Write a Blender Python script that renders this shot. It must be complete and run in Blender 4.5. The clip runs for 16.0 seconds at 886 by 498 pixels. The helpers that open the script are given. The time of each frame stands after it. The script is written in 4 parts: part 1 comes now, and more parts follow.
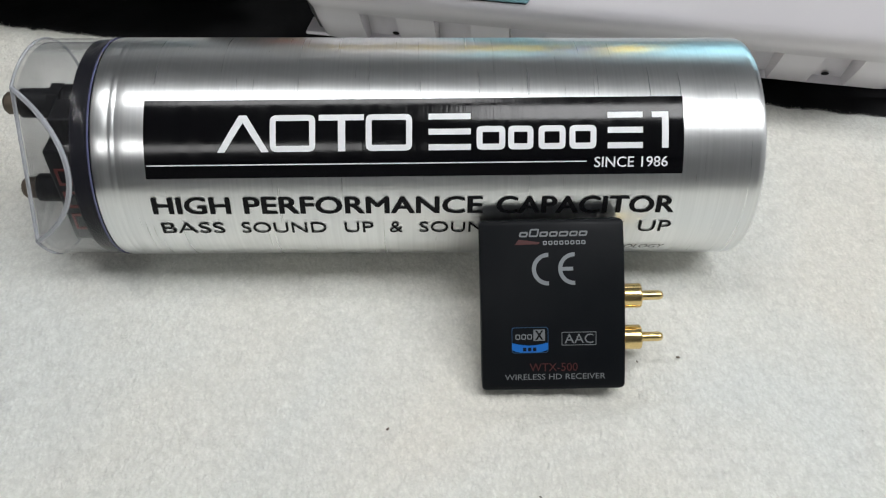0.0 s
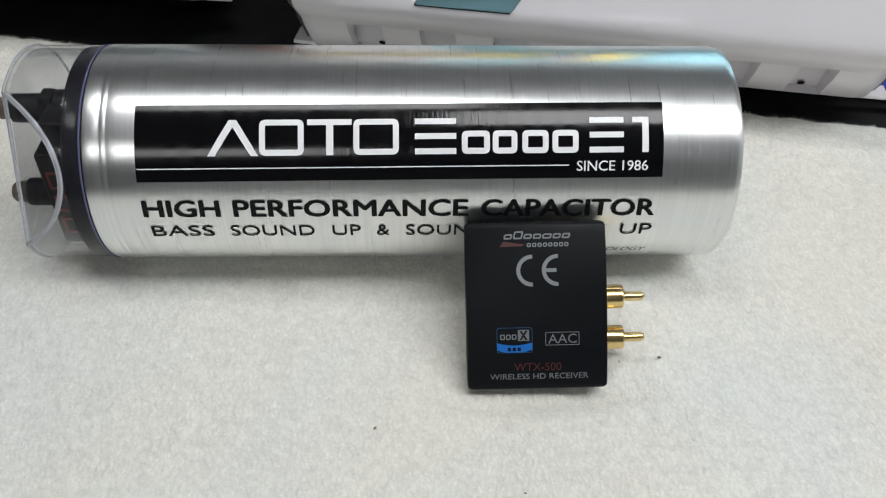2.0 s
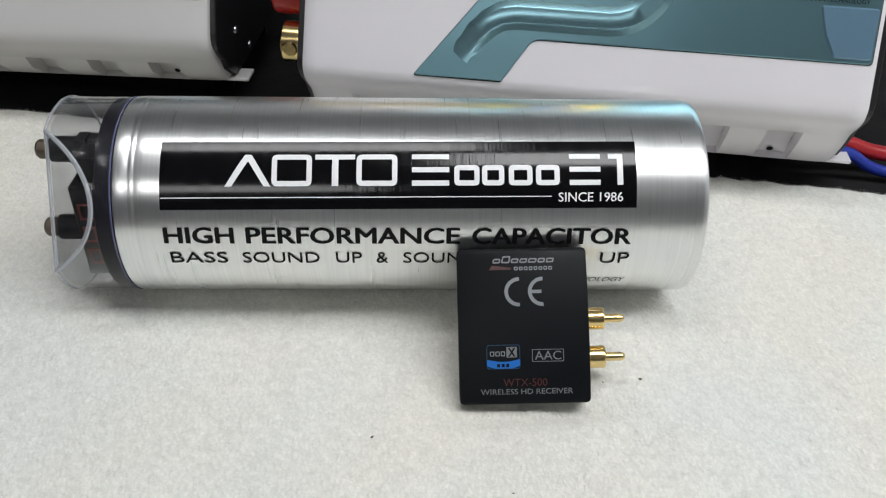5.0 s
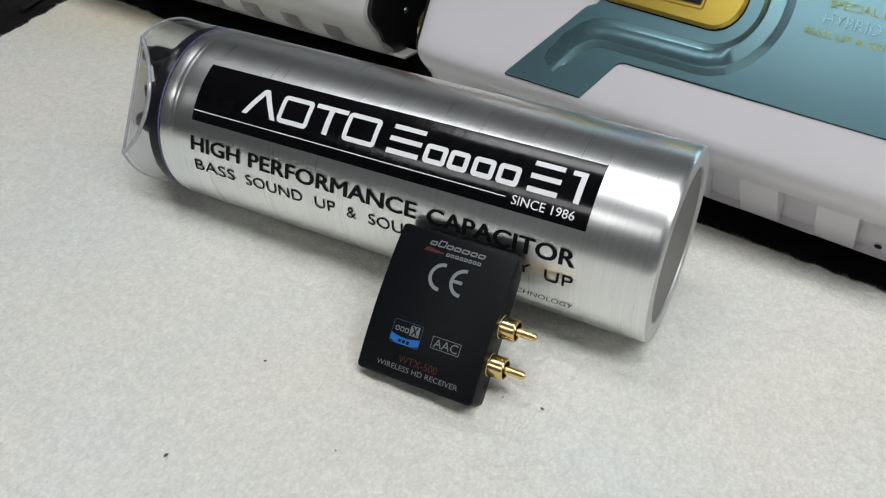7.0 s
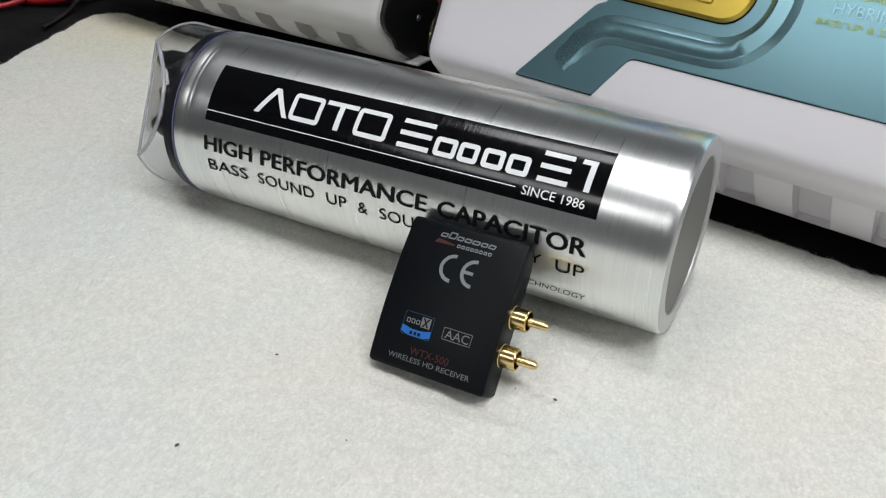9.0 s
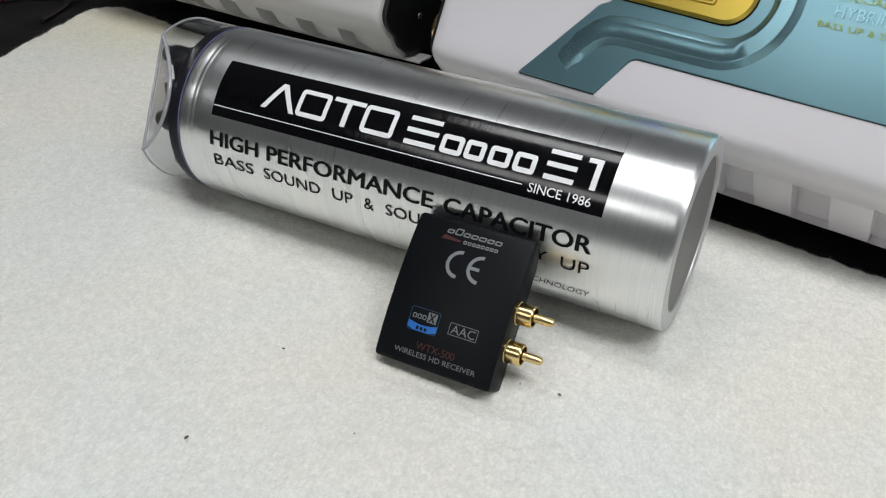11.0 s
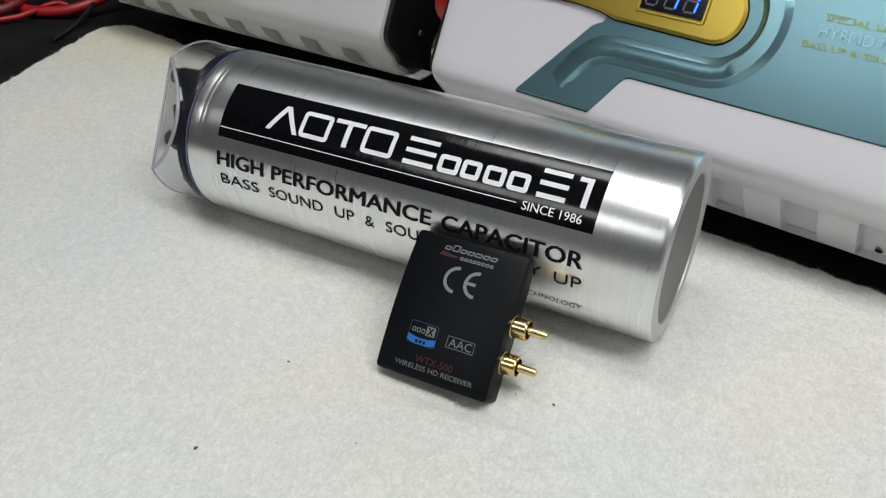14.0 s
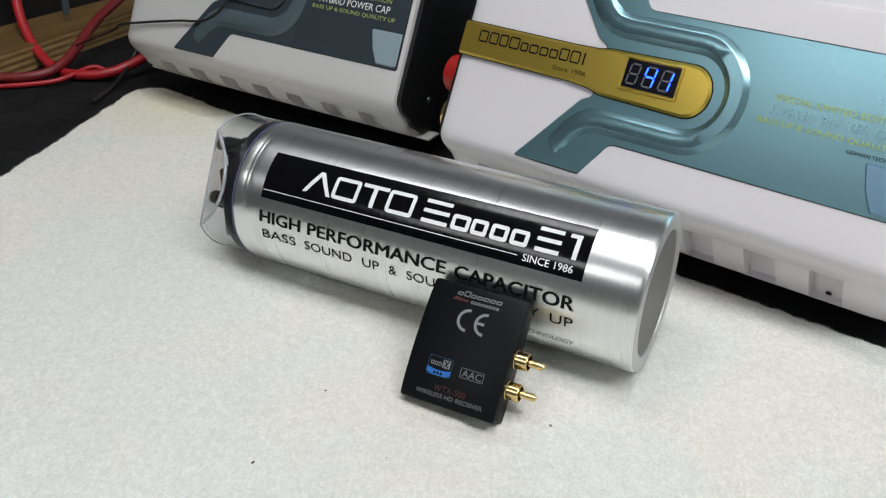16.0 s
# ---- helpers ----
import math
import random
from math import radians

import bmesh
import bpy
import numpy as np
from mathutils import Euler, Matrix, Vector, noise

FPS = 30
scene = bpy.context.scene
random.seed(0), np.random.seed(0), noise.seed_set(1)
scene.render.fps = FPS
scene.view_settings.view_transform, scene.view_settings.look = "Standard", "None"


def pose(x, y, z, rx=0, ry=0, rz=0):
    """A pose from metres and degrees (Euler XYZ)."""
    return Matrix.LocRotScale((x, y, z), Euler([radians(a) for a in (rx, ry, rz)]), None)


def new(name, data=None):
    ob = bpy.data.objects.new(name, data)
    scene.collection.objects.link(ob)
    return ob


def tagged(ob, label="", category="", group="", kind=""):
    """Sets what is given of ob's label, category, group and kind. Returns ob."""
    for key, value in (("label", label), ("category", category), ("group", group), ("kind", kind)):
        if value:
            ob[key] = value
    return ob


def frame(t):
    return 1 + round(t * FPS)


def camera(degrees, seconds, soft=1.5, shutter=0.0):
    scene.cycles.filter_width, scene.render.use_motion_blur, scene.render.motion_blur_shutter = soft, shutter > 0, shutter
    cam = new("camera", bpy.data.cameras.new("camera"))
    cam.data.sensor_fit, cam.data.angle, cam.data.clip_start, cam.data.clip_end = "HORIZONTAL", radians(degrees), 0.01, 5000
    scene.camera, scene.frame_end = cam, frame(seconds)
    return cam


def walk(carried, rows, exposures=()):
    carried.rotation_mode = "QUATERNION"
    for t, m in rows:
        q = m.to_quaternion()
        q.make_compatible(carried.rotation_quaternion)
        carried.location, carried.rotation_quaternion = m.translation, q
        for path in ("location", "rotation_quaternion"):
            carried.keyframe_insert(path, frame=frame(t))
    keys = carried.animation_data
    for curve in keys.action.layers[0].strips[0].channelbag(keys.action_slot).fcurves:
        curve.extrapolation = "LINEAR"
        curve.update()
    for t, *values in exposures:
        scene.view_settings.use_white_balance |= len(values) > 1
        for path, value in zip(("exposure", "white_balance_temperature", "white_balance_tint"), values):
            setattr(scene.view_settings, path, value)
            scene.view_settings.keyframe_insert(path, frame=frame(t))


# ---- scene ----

cam = camera(54.63, 16.0, soft=1.2)
ROWS = [
    (0.0, 0.00382, -0.24583, 0.23058, 45.165, -0.575, -0.876),
    (0.5, 0.00338, -0.24885, 0.23077, 45.437, -0.833, -0.880),
    (1.0, 0.00639, -0.24840, 0.22915, 45.432, -1.056, -0.907),
    (1.5, 0.00513, -0.24776, 0.22754, 45.569, -1.269, -1.272),
    (2.0, 0.00321, -0.25247, 0.23182, 46.086, -1.240, -1.658),
    (2.5, 0.00110, -0.25726, 0.23453, 46.751, -1.495, -1.791),
    (3.0, 0.00089, -0.25887, 0.23226, 47.600, -1.565, -2.178),
    (3.5, -0.00162, -0.26624, 0.22949, 49.910, -1.108, -2.442),
    (3.7, -0.00417, -0.26895, 0.22460, 50.894, -1.080, -2.780),
    (5.8, 0.02738, -0.30340, 0.21779, 55.643, -1.668, 3.399),
    (6.0, 0.03684, -0.30256, 0.21030, 55.825, -2.011, 7.144),
    (6.5, 0.09607, -0.29449, 0.21076, 55.873, -2.674, 19.680),
    (7.0, 0.14841, -0.28046, 0.21011, 56.277, -2.703, 27.118),
    (7.5, 0.14905, -0.28389, 0.20143, 57.041, -1.782, 28.711),
    (8.0, 0.14897, -0.28580, 0.20383, 57.641, -1.456, 27.942),
    (8.5, 0.15195, -0.28708, 0.20266, 57.848, -1.456, 27.841),
    (9.0, 0.15484, -0.28435, 0.19952, 58.004, -1.511, 27.974),
    (9.2, 0.15385, -0.28341, 0.20215, 57.942, -1.640, 27.722),
    (11.5, 0.15047, -0.29094, 0.20030, 57.837, -2.474, 27.655),
    (12.0, 0.15118, -0.29029, 0.20052, 57.425, -2.541, 27.705),
    (12.5, 0.14986, -0.29344, 0.20105, 57.072, -2.124, 27.892),
    (13.0, 0.15689, -0.29124, 0.20861, 57.597, -1.695, 27.956),
    (13.5, 0.15871, -0.29397, 0.20952, 58.193, -1.767, 27.654),
    (14.0, 0.15744, -0.29596, 0.21090, 58.187, -1.683, 27.797),
    (14.5, 0.15849, -0.29909, 0.20914, 58.293, -1.910, 28.107),
    (15.0, 0.15809, -0.30523, 0.21290, 58.714, -1.744, 28.101),
    (15.5, 0.16326, -0.31547, 0.22429, 59.508, -1.335, 27.873),
    (16.0, 0.17248, -0.34452, 0.24625, 60.649, -1.648, 27.363),
]
EXPOSURES = [(0.0, -0.09), (3.7, -0.06), (5.8, 0.04), (6.5, 0.02), (7.0, -0.14), (8.0, 0.0), (9.2, 0.0), (12.5, -0.09), (14.5, -0.08), (15.5, -0.03), (16.0, 0.05)]
walk(cam, [(t, pose(x, y, z, rx, ry, rz)) for t, x, y, z, rx, ry, rz in ROWS], EXPOSURES)

# ---- world and light ----
world = bpy.data.worlds.new("room_air")
scene.world = world
world.use_nodes = True
world.node_tree.nodes["Background"].inputs[0].default_value = (0.8, 0.88, 1.0, 1)
world.node_tree.nodes["Background"].inputs[1].default_value = 0.05


def area_lamp(name, m, sx, sy, watts, colour):
    data = bpy.data.lights.new(name, "AREA")
    data.shape, data.size, data.size_y, data.energy, data.color = "RECTANGLE", sx, sy, watts, colour
    ob = new(name, data)
    ob.matrix_world = m
    return ob


# ceiling lamps over the bench
LAMP_Z = 1.42
LAMPS = ((-0.19, -0.08, 0.64, 0.22, 3.5), (0.78, -0.46, 1.40, 0.38, 16.5), (-0.60, -1.74, 0.90, 0.42, 4.6))
for x, y, sx, sy, watts in LAMPS:
    area_lamp("ceiling_lamp_light", pose(x, y, LAMP_Z - 0.02), sx, sy, watts, (0.955, 0.975, 1.0))


# ---- materials ----
def material(name, colour=(0.5, 0.5, 0.5), rough=0.5, metal=0.0, spec=0.5):
    m = bpy.data.materials.new(name)
    m.use_nodes = True
    b = m.node_tree.nodes["Principled BSDF"]
    b.inputs["Base Color"].default_value = (*colour, 1)
    b.inputs["Roughness"].default_value = rough
    b.inputs["Metallic"].default_value = metal
    b.inputs["Specular IOR Level"].default_value = spec
    return m


def node(m, kind, **values):
    n = m.node_tree.nodes.new(kind)
    for key, value in values.items():
        n.inputs[key].default_value = value
    return n


def link(m, a, out, b, inp):
    m.node_tree.links.new(a.outputs[out], b.inputs[inp])


def bsdf(m):
    return m.node_tree.nodes["Principled BSDF"]


def coords(m, scale=(1, 1, 1)):
    tc = m.node_tree.nodes.new("ShaderNodeTexCoord")
    mp = m.node_tree.nodes.new("ShaderNodeMapping")
    mp.inputs["Scale"].default_value = scale
    link(m, tc, "Object", mp, "Vector")
    return mp


def mottle(m, scale, low, high, stretch=(1, 1, 1), detail=4.0):
    """Vary the base colour between two colours by noise of that scale."""
    mp = coords(m, stretch)
    nz = node(m, "ShaderNodeTexNoise", Scale=scale, Detail=detail)
    link(m, mp, "Vector", nz, "Vector")
    ramp = m.node_tree.nodes.new("ShaderNodeValToRGB")
    ramp.color_ramp.elements[0].position, ramp.color_ramp.elements[1].position = 0.3, 0.7
    ramp.color_ramp.elements[0].color, ramp.color_ramp.elements[1].color = (*low, 1), (*high, 1)
    link(m, nz, "Fac", ramp, "Fac")
    link(m, ramp, "Color", bsdf(m), "Base Color")
    return nz


def rough_noise(m, scale, low, high, stretch=(1, 1, 1)):
    mp = coords(m, stretch)
    nz = node(m, "ShaderNodeTexNoise", Scale=scale, Detail=5.0)
    link(m, mp, "Vector", nz, "Vector")
    mr = m.node_tree.nodes.new("ShaderNodeMapRange")
    mr.inputs["From Min"].default_value, mr.inputs["From Max"].default_value = 0.3, 0.7
    mr.inputs["To Min"].default_value, mr.inputs["To Max"].default_value = low, high
    link(m, nz, "Fac", mr, "Value")
    link(m, mr, "Result", bsdf(m), "Roughness")


def relief(m, scale, strength, depth, stretch=(1, 1, 1), detail=4.0):
    mp = coords(m, stretch)
    nz = node(m, "ShaderNodeTexNoise", Scale=scale, Detail=detail)
    link(m, mp, "Vector", nz, "Vector")
    bp = node(m, "ShaderNodeBump", Strength=strength, Distance=depth)
    link(m, nz, "Fac", bp, "Height")
    link(m, bp, "Normal", bsdf(m), "Normal")


ALU = material("brushed_aluminium", (0.78, 0.79, 0.80), 0.26, 1.0)
mottle(ALU, 1.0, (0.77, 0.78, 0.78), (0.84, 0.85, 0.85), (1300, 14, 14), 4.0)
rough_noise(ALU, 1.0, 0.27, 0.35, (1500, 20, 20))
relief(ALU, 1.0, 0.05, 0.00004, (3200, 40, 40), 3.0)
bsdf(ALU).inputs["Anisotropic"].default_value = 0.55
bsdf(ALU).inputs["Anisotropic Rotation"].default_value = 0.25
tan = ALU.node_tree.nodes.new("ShaderNodeTangent")
tan.direction_type, tan.axis = "RADIAL", "X"
link(ALU, tan, "Tangent", bsdf(ALU), "Tangent")

CUT_ALU = material("machined_aluminium", (0.62, 0.62, 0.62), 0.55, 1.0)
relief(CUT_ALU, 900, 0.1, 0.0001)
STICKER = material("black_vinyl", (0.0025, 0.0025, 0.0033), 0.12, 0.0, 0.3)
relief(STICKER, 1.0, 0.5, 0.0001, (900, 60, 60), 3.0)
rough_noise(STICKER, 1.0, 0.07, 0.17, (300, 40, 40))
WHITE_INK = material("white_print", (0.80, 0.81, 0.83), 0.35)
BLACK_INK = material("black_print", (0.007, 0.007, 0.008), 0.5, 0.0, 0.12)
CAP_GREY = material("grey_end_plastic", (0.17, 0.165, 0.16), 0.55, 0.0, 0.3)
relief(CAP_GREY, 600, 0.15, 0.0002)
COLLAR = material("black_rubber", (0.006, 0.006, 0.010), 0.55, 0.0, 0.25)
CLEAR = material("clear_acrylic", (0.92, 0.935, 0.955), 0.03)
see = node(CLEAR, "ShaderNodeBsdfTransparent", Color=(0.965, 0.97, 0.98, 1))
shine = node(CLEAR, "ShaderNodeBsdfGlossy", Roughness=0.10)
graze = node(CLEAR, "ShaderNodeLayerWeight", Blend=0.5)
steep = CLEAR.node_tree.nodes.new("ShaderNodeMath")
steep.operation = "POWER"
steep.inputs[1].default_value = 3.0
link(CLEAR, graze, "Facing", steep, 0)
share = CLEAR.node_tree.nodes.new("ShaderNodeMath")
share.operation = "MULTIPLY_ADD"
share.inputs[1].default_value, share.inputs[2].default_value = 0.85, 0.012
link(CLEAR, steep, "Value", share, 0)
film = CLEAR.node_tree.nodes.new("ShaderNodeMixShader")
link(CLEAR, share, "Value", film, "Fac")
CLEAR.node_tree.links.new(see.outputs[0], film.inputs[1])
CLEAR.node_tree.links.new(shine.outputs[0], film.inputs[2])
link(CLEAR, film, "Shader", CLEAR.node_tree.nodes["Material Output"], "Surface")
CLEAR_EDGE = material("clear_acrylic_edge", (0.76, 0.78, 0.84), 0.06)
bsdf(CLEAR_EDGE).inputs["Transmission Weight"].default_value = 0.7
CLEAR_FOOT = material("blue_tinted_acrylic_edge", (0.10, 0.105, 0.20), 0.15)
BOLT = material("bronze_bolt", (0.13, 0.105, 0.08), 0.38, 0.7)
rough_noise(BOLT, 900, 0.3, 0.55)
DARK_PLASTIC = material("dark_plastic", (0.010, 0.010, 0.011), 0.42, 0.0, 0.3)
RED_DIGIT = material("unlit_red_segment", (0.14, 0.022, 0.020), 0.5)
RECEIVER = material("black_soft_plastic", (0.0036, 0.0046, 0.0062), 0.40, 0.0, 0.14)
relief(RECEIVER, 4200, 0.12, 0.0001)
rough_noise(RECEIVER, 120, 0.38, 0.5)
GREY_INK = material("grey_print", (0.20, 0.215, 0.23), 0.45)
LIGHT_INK = material("light_grey_print", (0.16, 0.17, 0.18), 0.45)
RED_INK = material("red_print", (0.055, 0.007, 0.006), 0.45)
BLUE_INK = material("blue_print", (0.003, 0.12, 0.44), 0.4)
DIM_BLUE = material("dim_blue_print", (0.012, 0.055, 0.13), 0.45)
GOLD = material("gold_plating", (0.80, 0.61, 0.28), 0.16, 1.0)
rough_noise(GOLD, 500, 0.12, 0.26)
GOLD_PAINT = material("gold_badge", (0.60, 0.44, 0.08), 0.28, 0.85)
WHITE_PAINT = material("white_gloss_plastic", (0.72, 0.70, 0.73), 0.16)
TEAL = material("teal_metallic_paint", (0.17, 0.315, 0.365), 0.28, 0.8)
rough_noise(TEAL, 6, 0.26, 0.31)
TEAL_LIGHT = material("pale_teal_paint", (0.19, 0.34, 0.39), 0.26, 0.8)
BLUE_FACET = material("pale_blue_paint", (0.17, 0.30, 0.42), 0.3, 0.5)
PALE_FACET = material("pale_grey_blue_paint", (0.30, 0.40, 0.44), 0.3, 0.2)
# the left unit's white plastic, with its dimmer light put into the colour
SHADED_WHITE = material("shaded_white_plastic", (0.55, 0.545, 0.54), 0.26)
SLATE = material("slate_paint", (0.040, 0.055, 0.070), 0.26, 0.2)
rough_noise(SLATE, 6, 0.25, 0.29)
SLATE_LIGHT = material("pale_slate_paint", (0.085, 0.12, 0.14), 0.3, 0.2)
LIME_INK = material("lime_print", (0.36, 0.48, 0.12), 0.5)
END_PLATE = material("black_end_plate", (0.010, 0.010, 0.011), 0.35)
STEEL = material("steel_screw", (0.45, 0.45, 0.46), 0.35, 1.0)
LED_DARK = material("display_window", (0.006, 0.006, 0.012), 0.12)
LED_OFF = material("unlit_segment", (0.10, 0.10, 0.11), 0.4)
LED_ON = material("lit_blue_segment", (0.02, 0.05, 0.8), 0.4)
bsdf(LED_ON).inputs["Emission Color"].default_value = (0.01, 0.06, 1.0, 1)
bsdf(LED_ON).inputs["Emission Strength"].default_value = 7.0
RED_PLASTIC = material("red_plastic", (0.45, 0.015, 0.012), 0.35)
RED_CABLE = material("red_cable", (0.38, 0.012, 0.018), 0.4)
RED_CABLE_DARK = material("dark_red_cable", (0.16, 0.010, 0.012), 0.45)
BLUE_CABLE = material("blue_cable", (0.01, 0.03, 0.30), 0.4)
BLACK_CABLE = material("black_cable", (0.012, 0.012, 0.012), 0.35)
TABLE = material("black_bench_cloth", (0.005, 0.005, 0.006), 0.75, 0.0, 0.06)
relief(TABLE, 90, 0.3, 0.002)
mottle(TABLE, 30, (0.009, 0.009, 0.0095), (0.018, 0.018, 0.019))
PLY_TOP = material("plywood_face", (0.30, 0.17, 0.06), 0.5)
mottle(PLY_TOP, 5, (0.09, 0.05, 0.016), (0.17, 0.10, 0.036), (8, 1, 1))
PLY_LIGHT = material("plywood_light_layer", (0.34, 0.22, 0.085), 0.6)
mottle(PLY_LIGHT, 40, (0.26, 0.165, 0.06), (0.38, 0.25, 0.10), (1, 1, 6))
PLY_DARK = material("plywood_dark_layer", (0.20, 0.12, 0.045), 0.6)
mottle(PLY_DARK, 40, (0.14, 0.08, 0.03), (0.24, 0.145, 0.055), (1, 1, 6))
WALL = material("pale_wall_paint", (0.10, 0.10, 0.11), 0.8)
mottle(WALL, 3, (0.70, 0.71, 0.72), (0.76, 0.77, 0.78))
# tone of the unseen west wall, set dark to dim reflections in the metal
DIMMING_WALL = material("dimming_wall_paint", (0.07, 0.07, 0.075), 0.8)
mottle(DIMMING_WALL, 3, (0.09, 0.09, 0.095), (0.12, 0.12, 0.125))
GREY_WALL = material("grey_wall_paint", (0.35, 0.35, 0.36), 0.8)
mottle(GREY_WALL, 3, (0.32, 0.325, 0.33), (0.38, 0.385, 0.39))
CEILING = material("ceiling_paint", (0.55, 0.55, 0.54), 0.9)
mottle(CEILING, 2, (0.62, 0.63, 0.64), (0.68, 0.69, 0.70))
FLOOR = material("floor_vinyl", (0.16, 0.15, 0.14), 0.6)
mottle(FLOOR, 6, (0.36, 0.35, 0.33), (0.42, 0.41, 0.4))
LAMP_CASE = material("lamp_case", (0.8, 0.8, 0.8), 0.5)
LAMP_GLOW = material("lamp_diffuser", (0.8, 0.8, 0.8), 0.5)
bsdf(LAMP_GLOW).inputs["Emission Color"].default_value = (1, 0.98, 0.94, 1)
bsdf(LAMP_GLOW).inputs["Emission Strength"].default_value = 3.0

TOWEL = material("cream_terry", (0.74, 0.75, 0.69), 0.95, 0.0, 0.1)
bsdf(TOWEL).inputs["Sheen Weight"].default_value = 0.2
mp = coords(TOWEL)


def two_tone(m, mp, scale, detail, a, b, low=0.35, high=0.65):
    nz = node(m, "ShaderNodeTexNoise", Scale=scale, Detail=detail, Distortion=0.6)
    link(m, mp, "Vector", nz, "Vector")
    rp = m.node_tree.nodes.new("ShaderNodeValToRGB")
    rp.color_ramp.elements[0].position, rp.color_ramp.elements[1].position = low, high
    rp.color_ramp.elements[0].color, rp.color_ramp.elements[1].color = (*a, 1), (*b, 1)
    link(m, nz, "Fac", rp, "Fac")
    return rp


def multiply(m, a, b):
    mx = m.node_tree.nodes.new("ShaderNodeMix")
    mx.data_type, mx.blend_type = "RGBA", "MULTIPLY"
    mx.inputs[0].default_value = 1.0
    m.node_tree.links.new(a, mx.inputs[6])
    m.node_tree.links.new(b, mx.inputs[7])
    return mx.outputs[2]


# large faint washing tones, then the lie of the pile, fine fibre, painted tuft shade
tone = two_tone(TOWEL, mp, 9.0, 3.0, (0.800, 0.818, 0.785), (0.845, 0.825, 0.755))
pile_lie = two_tone(TOWEL, mp, 260.0, 5.0, (0.91, 0.912, 0.91), (1.0, 1.0, 1.0))
fibre = two_tone(TOWEL, mp, 1200.0, 4.0, (0.90, 0.90, 0.90), (1.0, 1.0, 1.0))
warp = node(TOWEL, "ShaderNodeTexNoise", Scale=420.0, Detail=2.0)
link(TOWEL, mp, "Vector", warp, "Vector")
shift = TOWEL.node_tree.nodes.new("ShaderNodeVectorMath")
shift.operation = "MULTIPLY_ADD"
shift.inputs[1].default_value = (0.0024, 0.0024, 0.0024)
link(TOWEL, warp, "Color", shift, 0)
link(TOWEL, mp, "Vector", shift, 2)
long_way = TOWEL.node_tree.nodes.new("ShaderNodeMapping")
long_way.inputs["Scale"].default_value = (1.3, 0.75, 1.0)
link(TOWEL, shift, "Vector", long_way, "Vector")
tuft = node(TOWEL, "ShaderNodeTexVoronoi", Scale=560.0)
link(TOWEL, long_way, "Vector", tuft, "Vector")
# shade in the hollows between tufts, put into the colour
gap_shade = TOWEL.node_tree.nodes.new("ShaderNodeValToRGB")
gap_shade.color_ramp.elements[0].position, gap_shade.color_ramp.elements[1].position = 0.15, 0.75
gap_shade.color_ramp.elements[0].color, gap_shade.color_ramp.elements[1].color = (1, 1, 1, 1), (0.90, 0.90, 0.89, 1)
link(TOWEL, tuft, "Distance", gap_shade, "Fac")
mixed = multiply(TOWEL, multiply(TOWEL, multiply(TOWEL, tone.outputs["Color"], pile_lie.outputs["Color"]), fibre.outputs["Color"]), gap_shade.outputs["Color"])
# an old yellow stain near the far corner
far = TOWEL.node_tree.nodes.new("ShaderNodeVectorMath")
far.operation = "DISTANCE"
far.inputs[1].default_value = (-0.315, 0.150, 0.0)
link(TOWEL, mp, "Vector", far, 0)
ease = TOWEL.node_tree.nodes.new("ShaderNodeMapRange")
ease.inputs["From Min"].default_value, ease.inputs["From Max"].default_value = 0.01, 0.09
ease.inputs["To Min"].default_value, ease.inputs["To Max"].default_value = 1.0, 0.0
link(TOWEL, far, "Value", ease, "Value")
st = TOWEL.node_tree.nodes.new("ShaderNodeMix")
st.data_type, st.blend_type = "RGBA", "MULTIPLY"
st.inputs[7].default_value = (1.0, 0.95, 0.80, 1)
TOWEL.node_tree.links.new(ease.outputs["Result"], st.inputs[0])
TOWEL.node_tree.links.new(mixed, st.inputs[6])
TOWEL.node_tree.links.new(st.outputs[2], bsdf(TOWEL).inputs["Base Color"])
lie_bump = node(TOWEL, "ShaderNodeBump", Strength=0.8, Distance=0.0010)
lie = node(TOWEL, "ShaderNodeTexNoise", Scale=300.0, Detail=8.0)
link(TOWEL, mp, "Vector", lie, "Vector")
link(TOWEL, lie, "Fac", lie_bump, "Height")
tuft_bump = node(TOWEL, "ShaderNodeBump", Strength=0.42, Distance=0.0008)
tuft_bump.invert = True
link(TOWEL, tuft, "Distance", tuft_bump, "Height")
link(TOWEL, lie_bump, "Normal", tuft_bump, "Normal")
link(TOWEL, tuft_bump, "Normal", bsdf(TOWEL), "Normal")


# ---- building helpers ----
def mesh_of(bm, name):
    me = bpy.data.meshes.new(name)
    bm.to_mesh(me)
    bm.free()
    return me


def part(name, bm, mat, parent, label="", smooth=None):
    me = mesh_of(bm, name)
    me.materials.append(mat)
    if smooth is not None:
        me.shade_smooth()
        me.set_sharp_from_angle(angle=radians(smooth))
    ob = new(name, me)
    ob.parent = parent
    if label:
        ob["label"] = label
    return ob


def thing(name, m, label, category, group="", kind=""):
    ob = new(name)
    ob.empty_display_size = 0.02
    ob.matrix_world = m
    return tagged(ob, label, category, group, kind)


